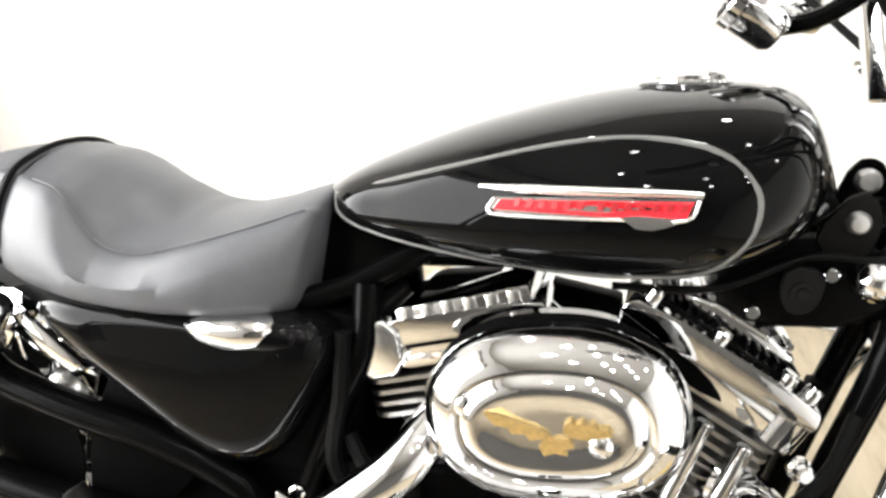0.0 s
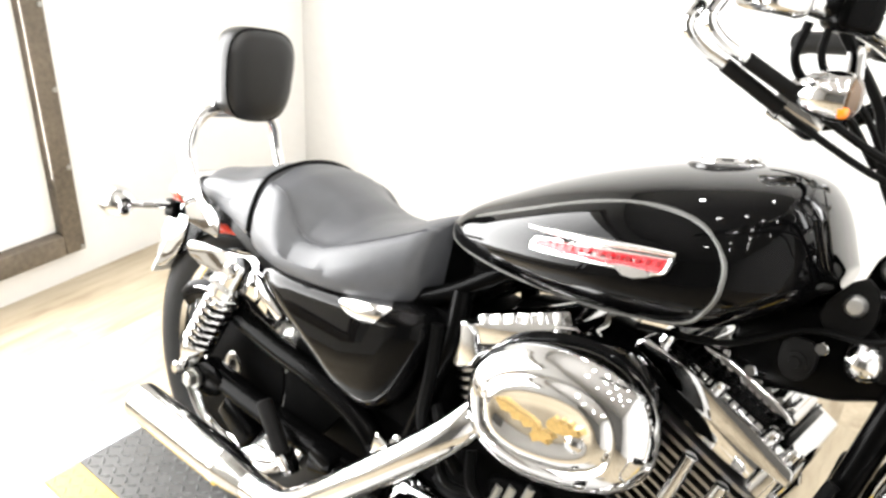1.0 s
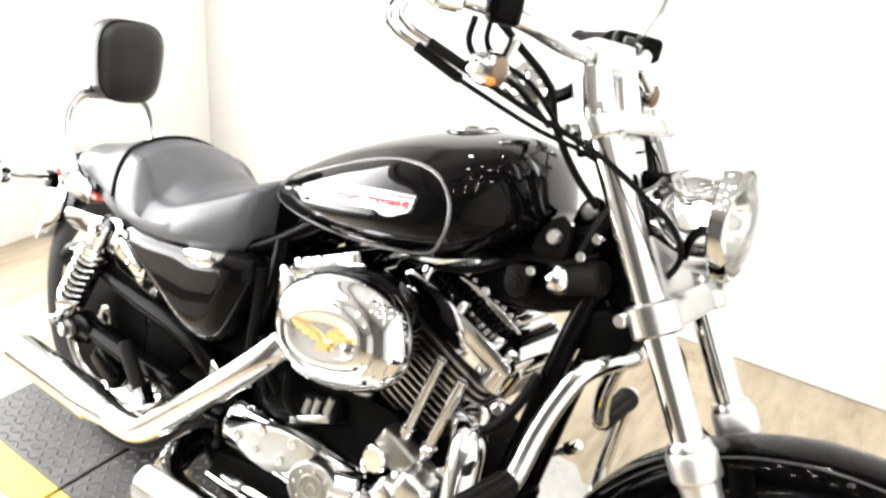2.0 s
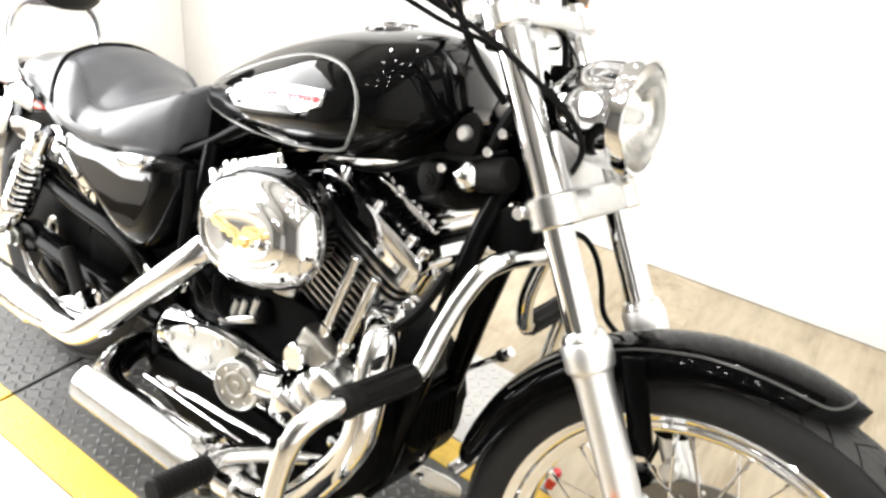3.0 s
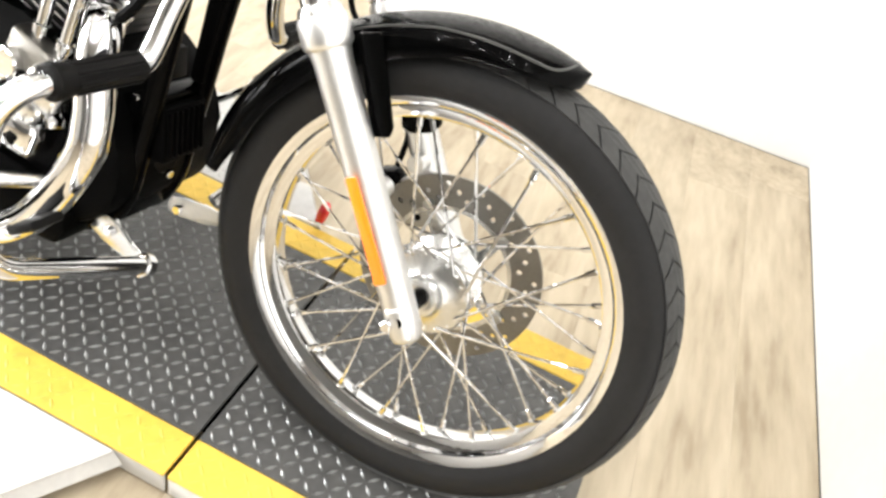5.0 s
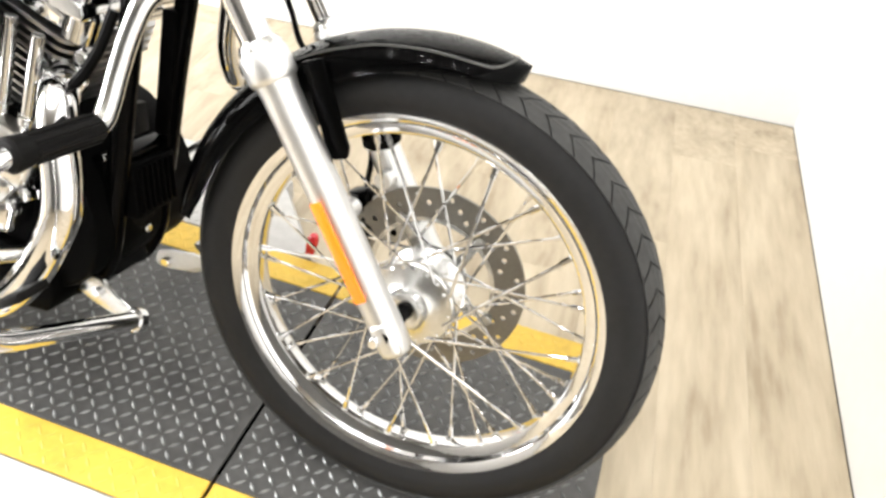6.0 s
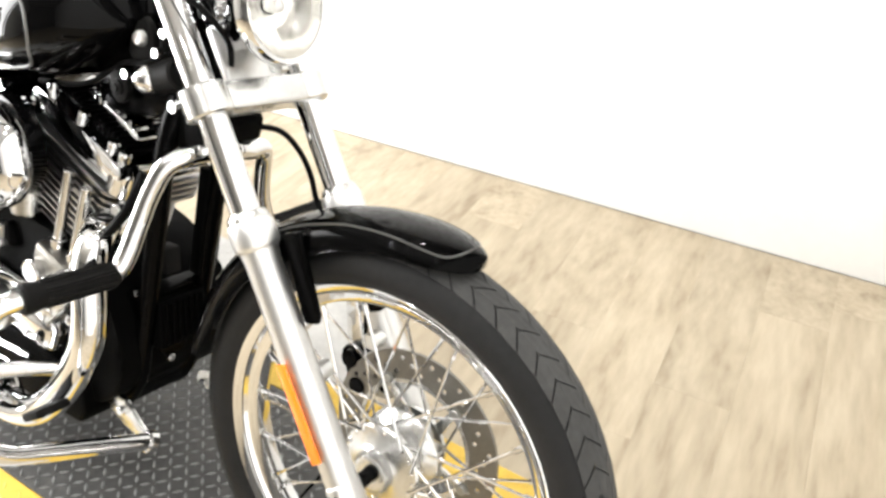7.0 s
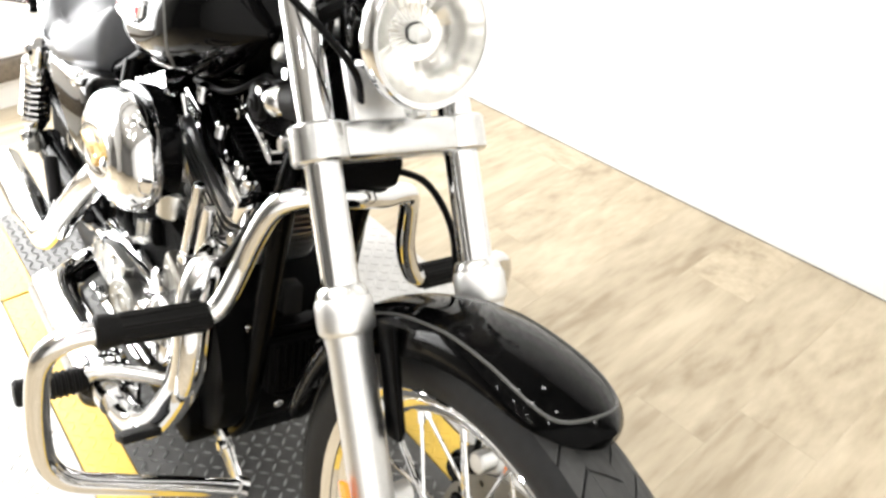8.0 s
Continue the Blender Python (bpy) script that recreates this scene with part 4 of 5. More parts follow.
for x0, z0, x1, z1 in ((-0.607, 0.470, -0.580, 0.625), (-0.566, 0.460, -0.537, 0.610)):
    p = part("pushrod_tube", rod((x0, -0.116, z0), (x1, -0.108, z1), 0.0092, n=16), CHROME, bike, "chrome pushrod tube")
    part("tube_collar", lathe((x0 + (x1 - x0) * 0.12, -0.115, z0 + (z1 - z0) * 0.12), (x1 - x0, 0.008, z1 - z0), [(0, 0.0092), (0.002, 0.0122), (0.014, 0.0122), (0.016, 0.0092)], 16), CHROME, p)
part("tappet_block", block((0.10, 0.055, 0.05), pose(-0.595, -0.108, 0.452, 0, 20, 0), 0.008, 3), DISC, bike, "dark grey tappet block")
part("tappet_block", block((0.09, 0.05, 0.045), pose(-0.775, -0.095, 0.445, 0, -20, 0), 0.008, 3), CASE, bike)

# gear cover and its round cap, low on the right
gear = part("gear_cover", lathe((-0.962, -0.108, 0.326), (0.30, 0, 0.022), [(0, 0), (0, 0.030), (0.006, 0.044), (0.020, 0.052), (0.20, 0.055), (0.30, 0.050), (0.305, 0)], 36), CHROME, bike, "polished cylindrical gear cover")
part("cover_plate", slab(rounded([(-0.925, 0.346), (-0.833, 0.402), (-0.730, 0.414), (-0.725, 0.400), (-0.746, 0.374), (-0.799, 0.318), (-0.885, 0.314)], times=1), -0.168, -0.150, 0.004), STEEL, gear, "flat satin cover plate")
for x, z in ((-0.855, 0.343), (-0.796, 0.354), (-0.775, 0.396), (-0.845, 0.384), (-0.90, 0.345)):
    part("cover_screw", lathe((x, -0.167, z), (0, -1, 0), [(0, 0.009), (0.004, 0.009), (0.0045, 0.006), (0.002, 0.005), (0.002, 0)], 12), CHROME, gear)
capr = part("timer_cap", lathe((-0.722, -0.150, 0.346), (0.22, -1, 0.05), [(0, 0.040), (0.016, 0.044), (0.022, 0.044), (0.024, 0.041), (0.022, 0.038), (0.022, 0.024), (0.026, 0.022), (0.026, 0.018), (0.022, 0.016), (0.022, 0.008), (0.025, 0.006), (0.025, 0)], 44), STEEL, gear, "round timer cap with turned rings")
for k in range(8):
    a = k * math.tau / 8
    part("cap_rivet", rod((-0.717 + math.cos(a) * 0.031, -0.170 + math.cos(a) * 0.0068, 0.346 + math.sin(a) * 0.031), (-0.7165 + math.cos(a) * 0.031, -0.1735 + math.cos(a) * 0.0068, 0.346 + math.sin(a) * 0.031), 0.003, n=8), CHROME, capr)
part("gear_neck", rod((-0.72, -0.135, 0.345), (-0.64, -0.135, 0.368), 0.030, n=28), CHROME, gear)
part("cover_lug", block((0.085, 0.075, 0.062), pose(-0.612, -0.125, 0.350, 0, 12, 8), 0.016, 3), CHROME, gear)
part("cover_lug", block((0.060, 0.05, 0.05), pose(-0.585, -0.14, 0.400, 0, 30, 0), 0.014, 3), ALU, gear)
part("oil_pump", block((0.058, 0.055, 0.056), pose(-0.545, -0.150, 0.440, 0, 22, 10), 0.014, 3), ALU, bike, "polished oil pump body")
part("lower_cover", slab(rounded([(-1.02, 0.160), (-0.55, 0.160), (-0.52, 0.22), (-0.56, 0.285), (-0.98, 0.275)], times=1), -0.125, 0.10, 0.008), CASE, bike, "black lower crankcase")
for x0, x1, z0, z1, r in ((-0.93, -0.64, 0.238, 0.276, 0.006), (-0.97, -0.70, 0.222, 0.236, 0.005)):
    part("brake_rod", rod((x0, -0.155, z0), (x1, -0.150, z1), r, n=10), CHROME, bike, "bright brake rod")
part("rod_clevis", block((0.045, 0.018, 0.016), pose(-0.90, -0.157, 0.244, 0, -7, 0), 0.003), ALU, bike)
part("oil_filter", rod((-0.53, 0.0, 0.33), (-0.462, 0.0, 0.34), 0.038, n=32), FRAME, bike, "black oil filter")
part("starter_bulge", rod((-0.63, -0.15, 0.44), (-0.63, -0.08, 0.44), 0.022, n=20), CHROME, bike)
for k, (x, y, z, r) in enumerate([(-0.655, -0.13, 0.405, 0.013), (-0.585, -0.14, 0.425, 0.016), (-0.56, -0.13, 0.372, 0.012), (-0.545, -0.12, 0.32, 0.011), (-0.535, -0.11, 0.45, 0.014)]):
    part("oil_fitting", lathe((x, y + 0.03, z), (0.1, -1, 0.2), [(0, r), (0.018, r), (0.020, r * 0.8), (0.034, r * 0.8), (0.036, r * 0.5), (0.04, 0)], 6), CHROME, bike)

# air cleaner
AC = pose(-0.727, 0, 0.616, 0, -15, 0)


def oval(a, b, y, n=56, p=2.35, dx=0.0, dz=0.0):
    return [AC @ V((dx + u * a * 1.02, y, dz + w * b * 1.12)) for u, w in superellipse(n, p)]


acb = part("air_cleaner", loft([oval(0.098, 0.060, -0.112, dz=0.010), oval(0.112, 0.073, -0.118, dx=-0.002, dz=0.011), oval(0.118, 0.077, -0.146, dx=-0.002, dz=0.010), oval(0.118, 0.074, -0.150)]), PAINT, bike, "black air cleaner backing with a chrome cover")
acc = part("chrome_cover", loft([oval(0.121, 0.075, -0.150), oval(0.126, 0.080, -0.158), oval(0.126, 0.080, -0.168), oval(0.121, 0.076, -0.182), oval(0.112, 0.068, -0.194), oval(0.100, 0.058, -0.2005), oval(0.094, 0.053, -0.2025),
                                 oval(0.091, 0.050, -0.1995), oval(0.088, 0.048, -0.1985), oval(0.084, 0.045, -0.2015), oval(0.078, 0.040, -0.2065), oval(0.068, 0.032, -0.2085), oval(0.062, 0.027, -0.2060), oval(0.04, 0.015, -0.2055)]), CHROME, acb, "oval chrome cover", 40)
wing = [[(-0.060, 0.020), (-0.045, 0.018), (-0.030, 0.012), (-0.012, 0.006), (-0.002, 0.000), (0.002, -0.008), (-0.008, -0.012), (-0.006, -0.004), (-0.018, -0.006), (-0.022, 0.000), (-0.034, 0.000), (-0.038, 0.006), (-0.050, 0.008)],
        [(0.014, 0.010), (0.020, 0.014), (0.024, 0.010), (0.030, 0.013), (0.034, 0.009), (0.040, 0.011), (0.044, 0.006), (0.052, 0.006), (0.056, 0.000), (0.044, -0.001), (0.034, -0.004), (0.020, -0.002), (0.012, 0.003)],
        [(-0.010, -0.012), (0.006, -0.004), (0.018, -0.006), (0.022, -0.012), (0.012, -0.014), (0.016, -0.020), (0.004, -0.018), (-0.006, -0.021)]]
for w in wing:
    part("emblem", slab(w, -0.2115, -0.205, 0.0, 1, AC), GOLD, acc, "gold winged emblem shape")
part("cover_bolt", lathe(AC @ V((0.046, -0.204, -0.012)), (0, -1, 0), [(0, 0.011), (0.004, 0.011), (0.006, 0.008), (0.008, 0.004), (0.008, 0)], 20), CHROME, acc)
part("cover_bolt", lathe(AC @ V((-0.078, -0.1975, 0.020)), (0, -1, 0), [(0, 0.011), (0.004, 0.011), (0.006, 0.008), (0.006, 0)], 20), CHROME, acc)
part("carburettor", joined(block((0.08, 0.10, 0.09), pose(-0.72, -0.05, 0.615), 0.012), rod((-0.72, -0.09, 0.55), (-0.72, -0.09, 0.50), 0.03)), ALU, bike, "carburettor behind the air cleaner")
# black filler, added to keep the gaps between the cylinders dark
part("black_filler", slab(rounded([(-0.93, 0.30), (-0.56, 0.30), (-0.60, 0.50), (-0.61, 0.70), (-0.88, 0.70), (-0.95, 0.60)], times=1), -0.02, 0.03, 0.01), CASE, bike)
part("intake", rod((-0.80, -0.02, 0.63), (-0.62, -0.02, 0.64), 0.024), CASE, bike)

# ---- exhaust ----
part("rear_exhaust_pipe", tube([(-0.83, -0.09, 0.575), (-0.845, -0.135, 0.55), (-0.875, -0.168, 0.50), (-0.96, -0.186, 0.405), (-1.06, -0.198, 0.298), (-1.115, -0.203, 0.252), (-1.165, -0.205, 0.240), (-1.23, -0.205, 0.236)], 0.026, 24, 10), CHROME, bike, "chrome rear exhaust pipe")
muf = part("upper_muffler", tube([(-1.20, -0.205, 0.2375), (-1.25, -0.205, 0.235), (-1.30, -0.205, 0.232), (-1.45, -0.205, 0.224), (-1.537, -0.205, 0.219)], 0.035, 32, 6, radii=[0.027, 0.033, 0.037, 0.037, 0.037], hollow=0.08), DIMCHROME, bike, "straight-cut chrome muffler, darkened to dull its reflections")
part("muffler_band", lathe((-1.265, -0.205, 0.2335), (-1, 0, -0.05), [(0, 0.0335), (0.002, 0.037), (0.012, 0.037), (0.014, 0.0345)], 28), CHROME, muf)
head = part("front_exhaust_pipe", tube([(-0.545, -0.060, 0.548), (-0.515, -0.098, 0.548), (-0.490, -0.130, 0.535), (-0.480, -0.145, 0.495), (-0.470, -0.152, 0.43), (-0.475, -0.158, 0.37), (-0.515, -0.168, 0.285), (-0.56, -0.178, 0.228), (-0.61, -0.188, 0.203), (-0.68, -0.198, 0.204), (-0.80, -0.205, 0.205), (-0.95, -0.21, 0.19)], 0.0265, 24, 8), CHROME, bike, "chrome front exhaust pipe")
part("pipe_flange", lathe((-0.540, -0.066, 0.548), (0.6, -0.8, 0.0), [(0, 0.03), (0.012, 0.034), (0.02, 0.03), (0.022, 0.02)], 24), CHROME, head)
low = part("lower_muffler", tube([(-0.64, -0.200, 0.214), (-0.70, -0.203, 0.212), (-0.85, -0.206, 0.200), (-0.98, -0.205, 0.186), (-1.03, -0.19, 0.190), (-1.06, -0.14, 0.21), (-1.06, -0.08, 0.23)], 0.036, 28, 6, radii=[0.030, 0.036, 0.037, 0.037, 0.032, 0.028]), CHROME, bike, "chrome lower exhaust section")
part("heat_shield", loft([[V((x, -0.212 + 0.042 * -math.cos(radians(a)) * 0.98, z + 0.042 * math.sin(radians(a)))) for a in range(-80, 81, 16)] + [V((x, -0.212 + 0.039 * -math.cos(radians(a)), z + 0.039 * math.sin(radians(a)))) for a in range(80, -81, -16)] for x, z in ((-1.05, 0.180), (-0.95, 0.190), (-0.80, 0.204), (-0.68, 0.214))]), SHIELD, low, "brushed steel heat shield")
for x, z in ((-0.735, 0.211), (-0.70, 0.214)):
    part("clamp_band", lathe((x, -0.205, z), (1, 0, 0.04), [(0, 0.041), (0.003, 0.046), (0.013, 0.046), (0.016, 0.041)], 24), CHROME, low)
part("clamp_screw", rod((-0.725, -0.235, 0.255), (-0.69, -0.235, 0.258), 0.007, n=8), CHROME, low)

# ---- frame ----
for side in (-1, 1):
    y = side * 0.055
    part("down_tube", tube([(-0.415, side * 0.03, 0.80), (-0.425, y, 0.70), (-0.445, y, 0.55), (-0.465, y, 0.38), (-0.485, y, 0.26), (-0.54, y, 0.195), (-0.65, y, 0.175), (-0.95, side * 0.09, 0.18), (-1.05, side * 0.10, 0.24)], 0.0165, 14, 6), FRAME, bike, "gloss black frame tube")
    part("rear_strut_tube", tube([(-1.41, side * 0.115, 0.455), (-1.38, side * 0.115, 0.442), (-1.28, side * 0.115, 0.430), (-1.16, side * 0.113, 0.422), (-1.06, side * 0.11, 0.395), (-1.01, side * 0.10, 0.32), (-1.0, side * 0.10, 0.24)], 0.021, 14, 6), FRAME, bike)
    part("seat_rail", tube([(-0.90, side * 0.06, 0.72), (-1.0, side * 0.085, 0.645), (-1.15, side * 0.10, 0.585), (-1.36, side * 0.11, 0.555)], 0.015, 12, 5), FRAME, bike)
    part("seat_post_tube", tube([(-0.955, side * 0.085, 0.67), (-0.945, side * 0.10, 0.60), (-0.965, side * 0.10, 0.50), (-0.99, side * 0.10, 0.36), (-1.0, side * 0.10, 0.25)], 0.016, 12, 5), FRAME, bike)
    arm = part("swingarm", tube([(-0.99, side * 0.11, 0.315), (-1.15, side * 0.118, 0.310), (-1.30, side * 0.122, 0.308), (-1.46, side * 0.122, 0.312)], 0.021, 14, 5, squash=1.25), FRAME, bike, "black swingarm")
    sh = (-1.375, side * 0.150, 0.548), (-1.492, side * 0.150, 0.305)
    p, q = V(sh[0]), V(sh[1])
    d = (q - p).normalized()
    shock = part("shock_absorber", rod(p, q, 0.010, n=14), CHROME, bike, "chrome coil shock absorber")
    part("upper_cover", lathe(p - d * 0.018, d, [(0, 0), (0, 0.014), (0.006, 0.020), (0.05, 0.022), (0.056, 0.030), (0.085, 0.030), (0.088, 0.026)], 28), CHROME, shock)
    part("lower_body", lathe(q - d * 0.075, d, [(0, 0.026), (0.006, 0.029), (0.03, 0.026), (0.05, 0.018), (0.09, 0.015), (0.092, 0)], 28), CHROME, shock)
    s_, u_ = frame_of(d)[1:]
    helix = [p + d * (0.055 + 0.150 * k / 96) + (s_ * math.cos(k / 12 * math.tau) + u_ * math.sin(k / 12 * math.tau)) * 0.0275 for k in range(97)]
    part("spring", tube(helix, 0.0048, 8, 1), CHROME, shock, "chrome coil spring")
    part("damper_body", rod(p + d * 0.05, p + d * 0.20, 0.018, n=20), CASE, shock)
    part("shock_bolt", lathe(p + V((0, side * 0.01, 0)), (0, side, 0), [(0, 0.014), (0.014, 0.014), (0.018, 0.010), (0.018, 0)], 16), CHROME, shock)
    part("shock_bolt", lathe(q + V((0, side * 0.01, 0)), (0, side, 0), [(0, 0.012), (0.012, 0.012), (0.016, 0.009), (0.016, 0)], 16), CHROME, shock)
    part("fender_strut_cover", slab(rounded([(-1.315, 0.560), (-1.325, 0.520), (-1.40, 0.498), (-1.48, 0.490), (-1.58, 0.482), (-1.605, 0.50), (-1.59, 0.523), (-1.50, 0.532), (-1.44, 0.545), (-1.37, 0.566)], times=1), side * 0.098 - 0.008, side * 0.098 + 0.008, 0.005), CHROME, bike, "chrome mudguard strut")
part("chrome_trim", slab([(-1.36, 0.545), (-1.345, 0.55), (-1.262, 0.507), (-1.272, 0.492), (-1.32, 0.510)], -0.140, -0.130, 0.004), CHROME, bike)
part("axle_nut", lathe(rear + V((-0.02, -0.150, -0.02)), (0, -1, 0), [(0, 0.020), (0.008, 0.020), (0.008, 0.015), (0.022, 0.015), (0.024, 0.011), (0.024, 0)], 6), STEEL, bike, "hex rear axle nut")
part("axle_plate", slab(rounded([(-1.52, 0.27), (-1.40, 0.27), (-1.38, 0.335), (-1.50, 0.34)], times=1), -0.148, -0.138, 0.003), FRAME, bike)
part("rear_disc", lathe(rear + V((0, -0.085, 0)), (0, 1, 0), [(0, 0.02), (-0.004, 0.06), (0, 0.07), (0, 0.146), (0.005, 0.146), (0.005, 0.02)], 64, closed=True), CASE, bike, "dark rear brake disc")
flap = part("inner_flap", tube([(-1.582, -0.105, 0.402), (-1.556, -0.107, 0.428), (-1.515, -0.108, 0.444), (-1.470, -0.108, 0.446), (-1.42, -0.106, 0.435)], 0.020, 12, 6, squash=0.35), FRAME, bike, "black inner flap with a bright edge")
part("flap_edge", tube([(-1.584, -0.107, 0.406), (-1.556, -0.110, 0.434), (-1.515, -0.112, 0.450), (-1.470, -0.112, 0.452)], 0.0035, 8, 6), CHROME, flap)
part("rear_caliper", block((0.10, 0.05, 0.055), pose(-1.36, -0.105, 0.245, 0, 25, 0), 0.012, 3), FRAME, bike, "rear brake caliper")
part("drive_pulley", lathe(rear + V((0, 0.09, 0)), (0, 1, 0), [(0, 0.05), (0, 0.135), (0.03, 0.135), (0.03, 0.05)], 48, closed=True), CASE, bike)
part("inner_guard", slab([(-1.25, 0.28), (-1.10, 0.28), (-1.02, 0.44), (-1.20, 0.50)], -0.06, 0.06, 0.01), CASE, bike)
# black plate added so no bright floor shows through the wheel here
part("gap_plate", slab(rounded([(-1.275, 0.400), (-1.268, 0.290), (-1.18, 0.295), (-1.11, 0.400), (-1.19, 0.500), (-1.25, 0.495)], times=1), -0.098, -0.088, 0.004), CASE, bike, "added black plate closing the gap ahead of the rear wheel")
part("back_bone", tube([(-0.41, 0, 0.86), (-0.55, 0, 0.80), (-0.80, 0, 0.735), (-0.95, 0, 0.70)], 0.028, 14, 5), FRAME, bike)
part("top_engine_mount", slab(rounded([(-0.60, 0.70), (-0.43, 0.74), (-0.41, 0.80), (-0.49, 0.838), (-0.60, 0.80)], times=1), -0.045, 0.045, 0.01), FRAME, bike)
# passenger peg, folded down, and rear master cylinder
peg = part("passenger_peg", rod((-1.245, -0.165, 0.362), (-1.172, -0.172, 0.300), 0.0145, n=16), GRIP, bike, "black rubber passenger peg")
part("peg_hinge", block((0.022, 0.03, 0.045), pose(-1.165, -0.165, 0.29, 0, -40, 0), 0.005), CHROME, peg)
part("master_cylinder", joined(rod((-1.13, -0.145, 0.30), (-1.03, -0.145, 0.335), 0.013), block((0.05, 0.03, 0.03), pose(-1.10, -0.15, 0.33), 0.006)), FRAME, bike, "rear brake master cylinder")
part("pipe_bracket", slab([(-0.997, 0.441), (-0.948, 0.424), (-0.960, 0.400), (-1.000, 0.384)], -0.165, -0.158, 0.003), CHROME, bike, "chrome exhaust bracket")

# tail
tl = part("tail_light", block((0.05, 0.11, 0.06), pose(-1.735, 0, 0.575, 0, 25, 0), 0.016, 3), REDLENS, bike, "red tail light")
part("tail_light_housing", block((0.05, 0.12, 0.065), pose(-1.70, 0, 0.588, 0, 25, 0), 0.014, 3), CHROME, tl)
lp = part("plate_bracket", slab([(-1.668, 0.560), (-1.660, 0.556), (-1.735, 0.392), (-1.743, 0.396)], -0.088, 0.088, 0.003), WHITEPLATE, bike, "bright plate on its bracket")
part("plate_side", slab(rounded([(-1.625, 0.585), (-1.700, 0.545), (-1.738, 0.425), (-1.715, 0.405), (-1.650, 0.470)], times=1), -0.086, -0.080, 0.002), CHROME, lp, "chrome bracket cheek")
for z in (0.50, 0.47):
    part("plate_bar", slab([(-1.662 - (0.53 - z) * 0.46, z), (-1.6595 - (0.53 - z) * 0.46, z), (-1.6645 - (0.53 - z) * 0.46, z - 0.011), (-1.667 - (0.53 - z) * 0.46, z - 0.011)], -0.07, -0.02, 0.0005, 1), RED, lp)
for side in (-1, 1):
    st = part("rear_signal", rod((-1.66, side * 0.10, 0.565), (-1.655, side * 0.205, 0.578), 0.0075), CHROME, bike, "chrome rear turn signal on a stalk")
    part("signal_lens", lathe((-1.64, side * 0.222, 0.582), (-1, 0, 0), [(-0.012, 0), (-0.010, 0.016), (0, 0.024), (0.02, 0.029), (0.04, 0.027), (0.044, 0)], 24), CHROME, st)
    part("stalk_block", block((0.03, 0.02, 0.035), pose(-1.66, side * 0.105, 0.56), 0.004), FRAME, st)
rr = part("side_reflector", slab([(-1.568, 0.563), (-1.465, 0.588), (-1.454, 0.574), (-1.554, 0.547)], -0.0900, -0.0850, 0.003), REDLENS, bike, "red side reflector")
part("reflector_mount", slab([(-1.576, 0.568), (-1.462, 0.597), (-1.446, 0.570), (-1.552, 0.539)], -0.0855, -0.074, 0.003), FRAME, rr)

# ---- front of the frame ----
chin = part("chin_spoiler", slab([(-0.486, 0.445), (-0.456, 0.440), (-0.460, 0.410), (-0.472, 0.318), (-0.490, 0.215), (-0.53, 0.195), (-0.56, 0.24), (-0.52, 0.42)], -0.066, 0.062, 0.006), FRAME, bike, "black chin spoiler ahead of the engine")
part("radiator_strip", slab([(-0.470, 0.45), (-0.446, 0.45), (-0.432, 0.645), (-0.456, 0.645)], 0.034, 0.062, 0.004), CASE, chin)
reg = part("regulator", block((0.030, 0.095, 0.085), pose(-0.452, 0.0, 0.385, 0, -8, 0), 0.004), CASE, bike, "black finned regulator between the frame tubes")
for k in range(7):
    part("regulator_fin", block((0.012, 0.004, 0.070), pose(-0.437, -0.036 + k * 0.012, 0.388, 0, -8, 0), 0.001, 1), CASE, reg)
part("regulator_bolt", rod((-0.434, -0.030, 0.325), (-0.427, -0.030, 0.325), 0.007, n=8), CHROME, reg)
part("connector", block((0.030, 0.030, 0.045), pose(-0.468, -0.012, 0.490, 0, -8, 0), 0.004), GRIP, bike, "black cable connector")
for y, z in ((-0.067, 0.44), (-0.067, 0.34), (-0.067, 0.25)):
    part("spoiler_screw", rod((-0.475 - (0.44 - z) * 0.12, y + 0.004, z), (-0.475 - (0.44 - z) * 0.12, y - 0.004, z), 0.005, n=8), CHROME, chin)

guard_r = [(-0.345, 0.0, 0.712), (-0.350, -0.035, 0.714), (-0.362, -0.068, 0.710), (-0.378, -0.094, 0.692), (-0.392, -0.108, 0.650), (-0.402, -0.120, 0.600), (-0.404, -0.136, 0.558), (-0.404, -0.155, 0.536), (-0.408, -0.20, 0.533), (-0.412, -0.275, 0.533), (-0.418, -0.315, 0.528), (-0.428, -0.342, 0.500),
           (-0.436, -0.350, 0.44), (-0.438, -0.350, 0.36), (-0.436, -0.342, 0.318), (-0.430, -0.318, 0.288), (-0.424, -0.26, 0.262), (-0.415, -0.18, 0.232), (-0.402, -0.092, 0.200)]
guard = part("engine_guard", tube([(-0.470, 0.165, 0.182)] + [(x - 0.012, 0.006 - y * 1.08, z - 0.016) for x, y, z in guard_r[-3:0:-1]] + guard_r, 0.0145, 16, 7), CHROME, bike, "chrome engine guard loop")
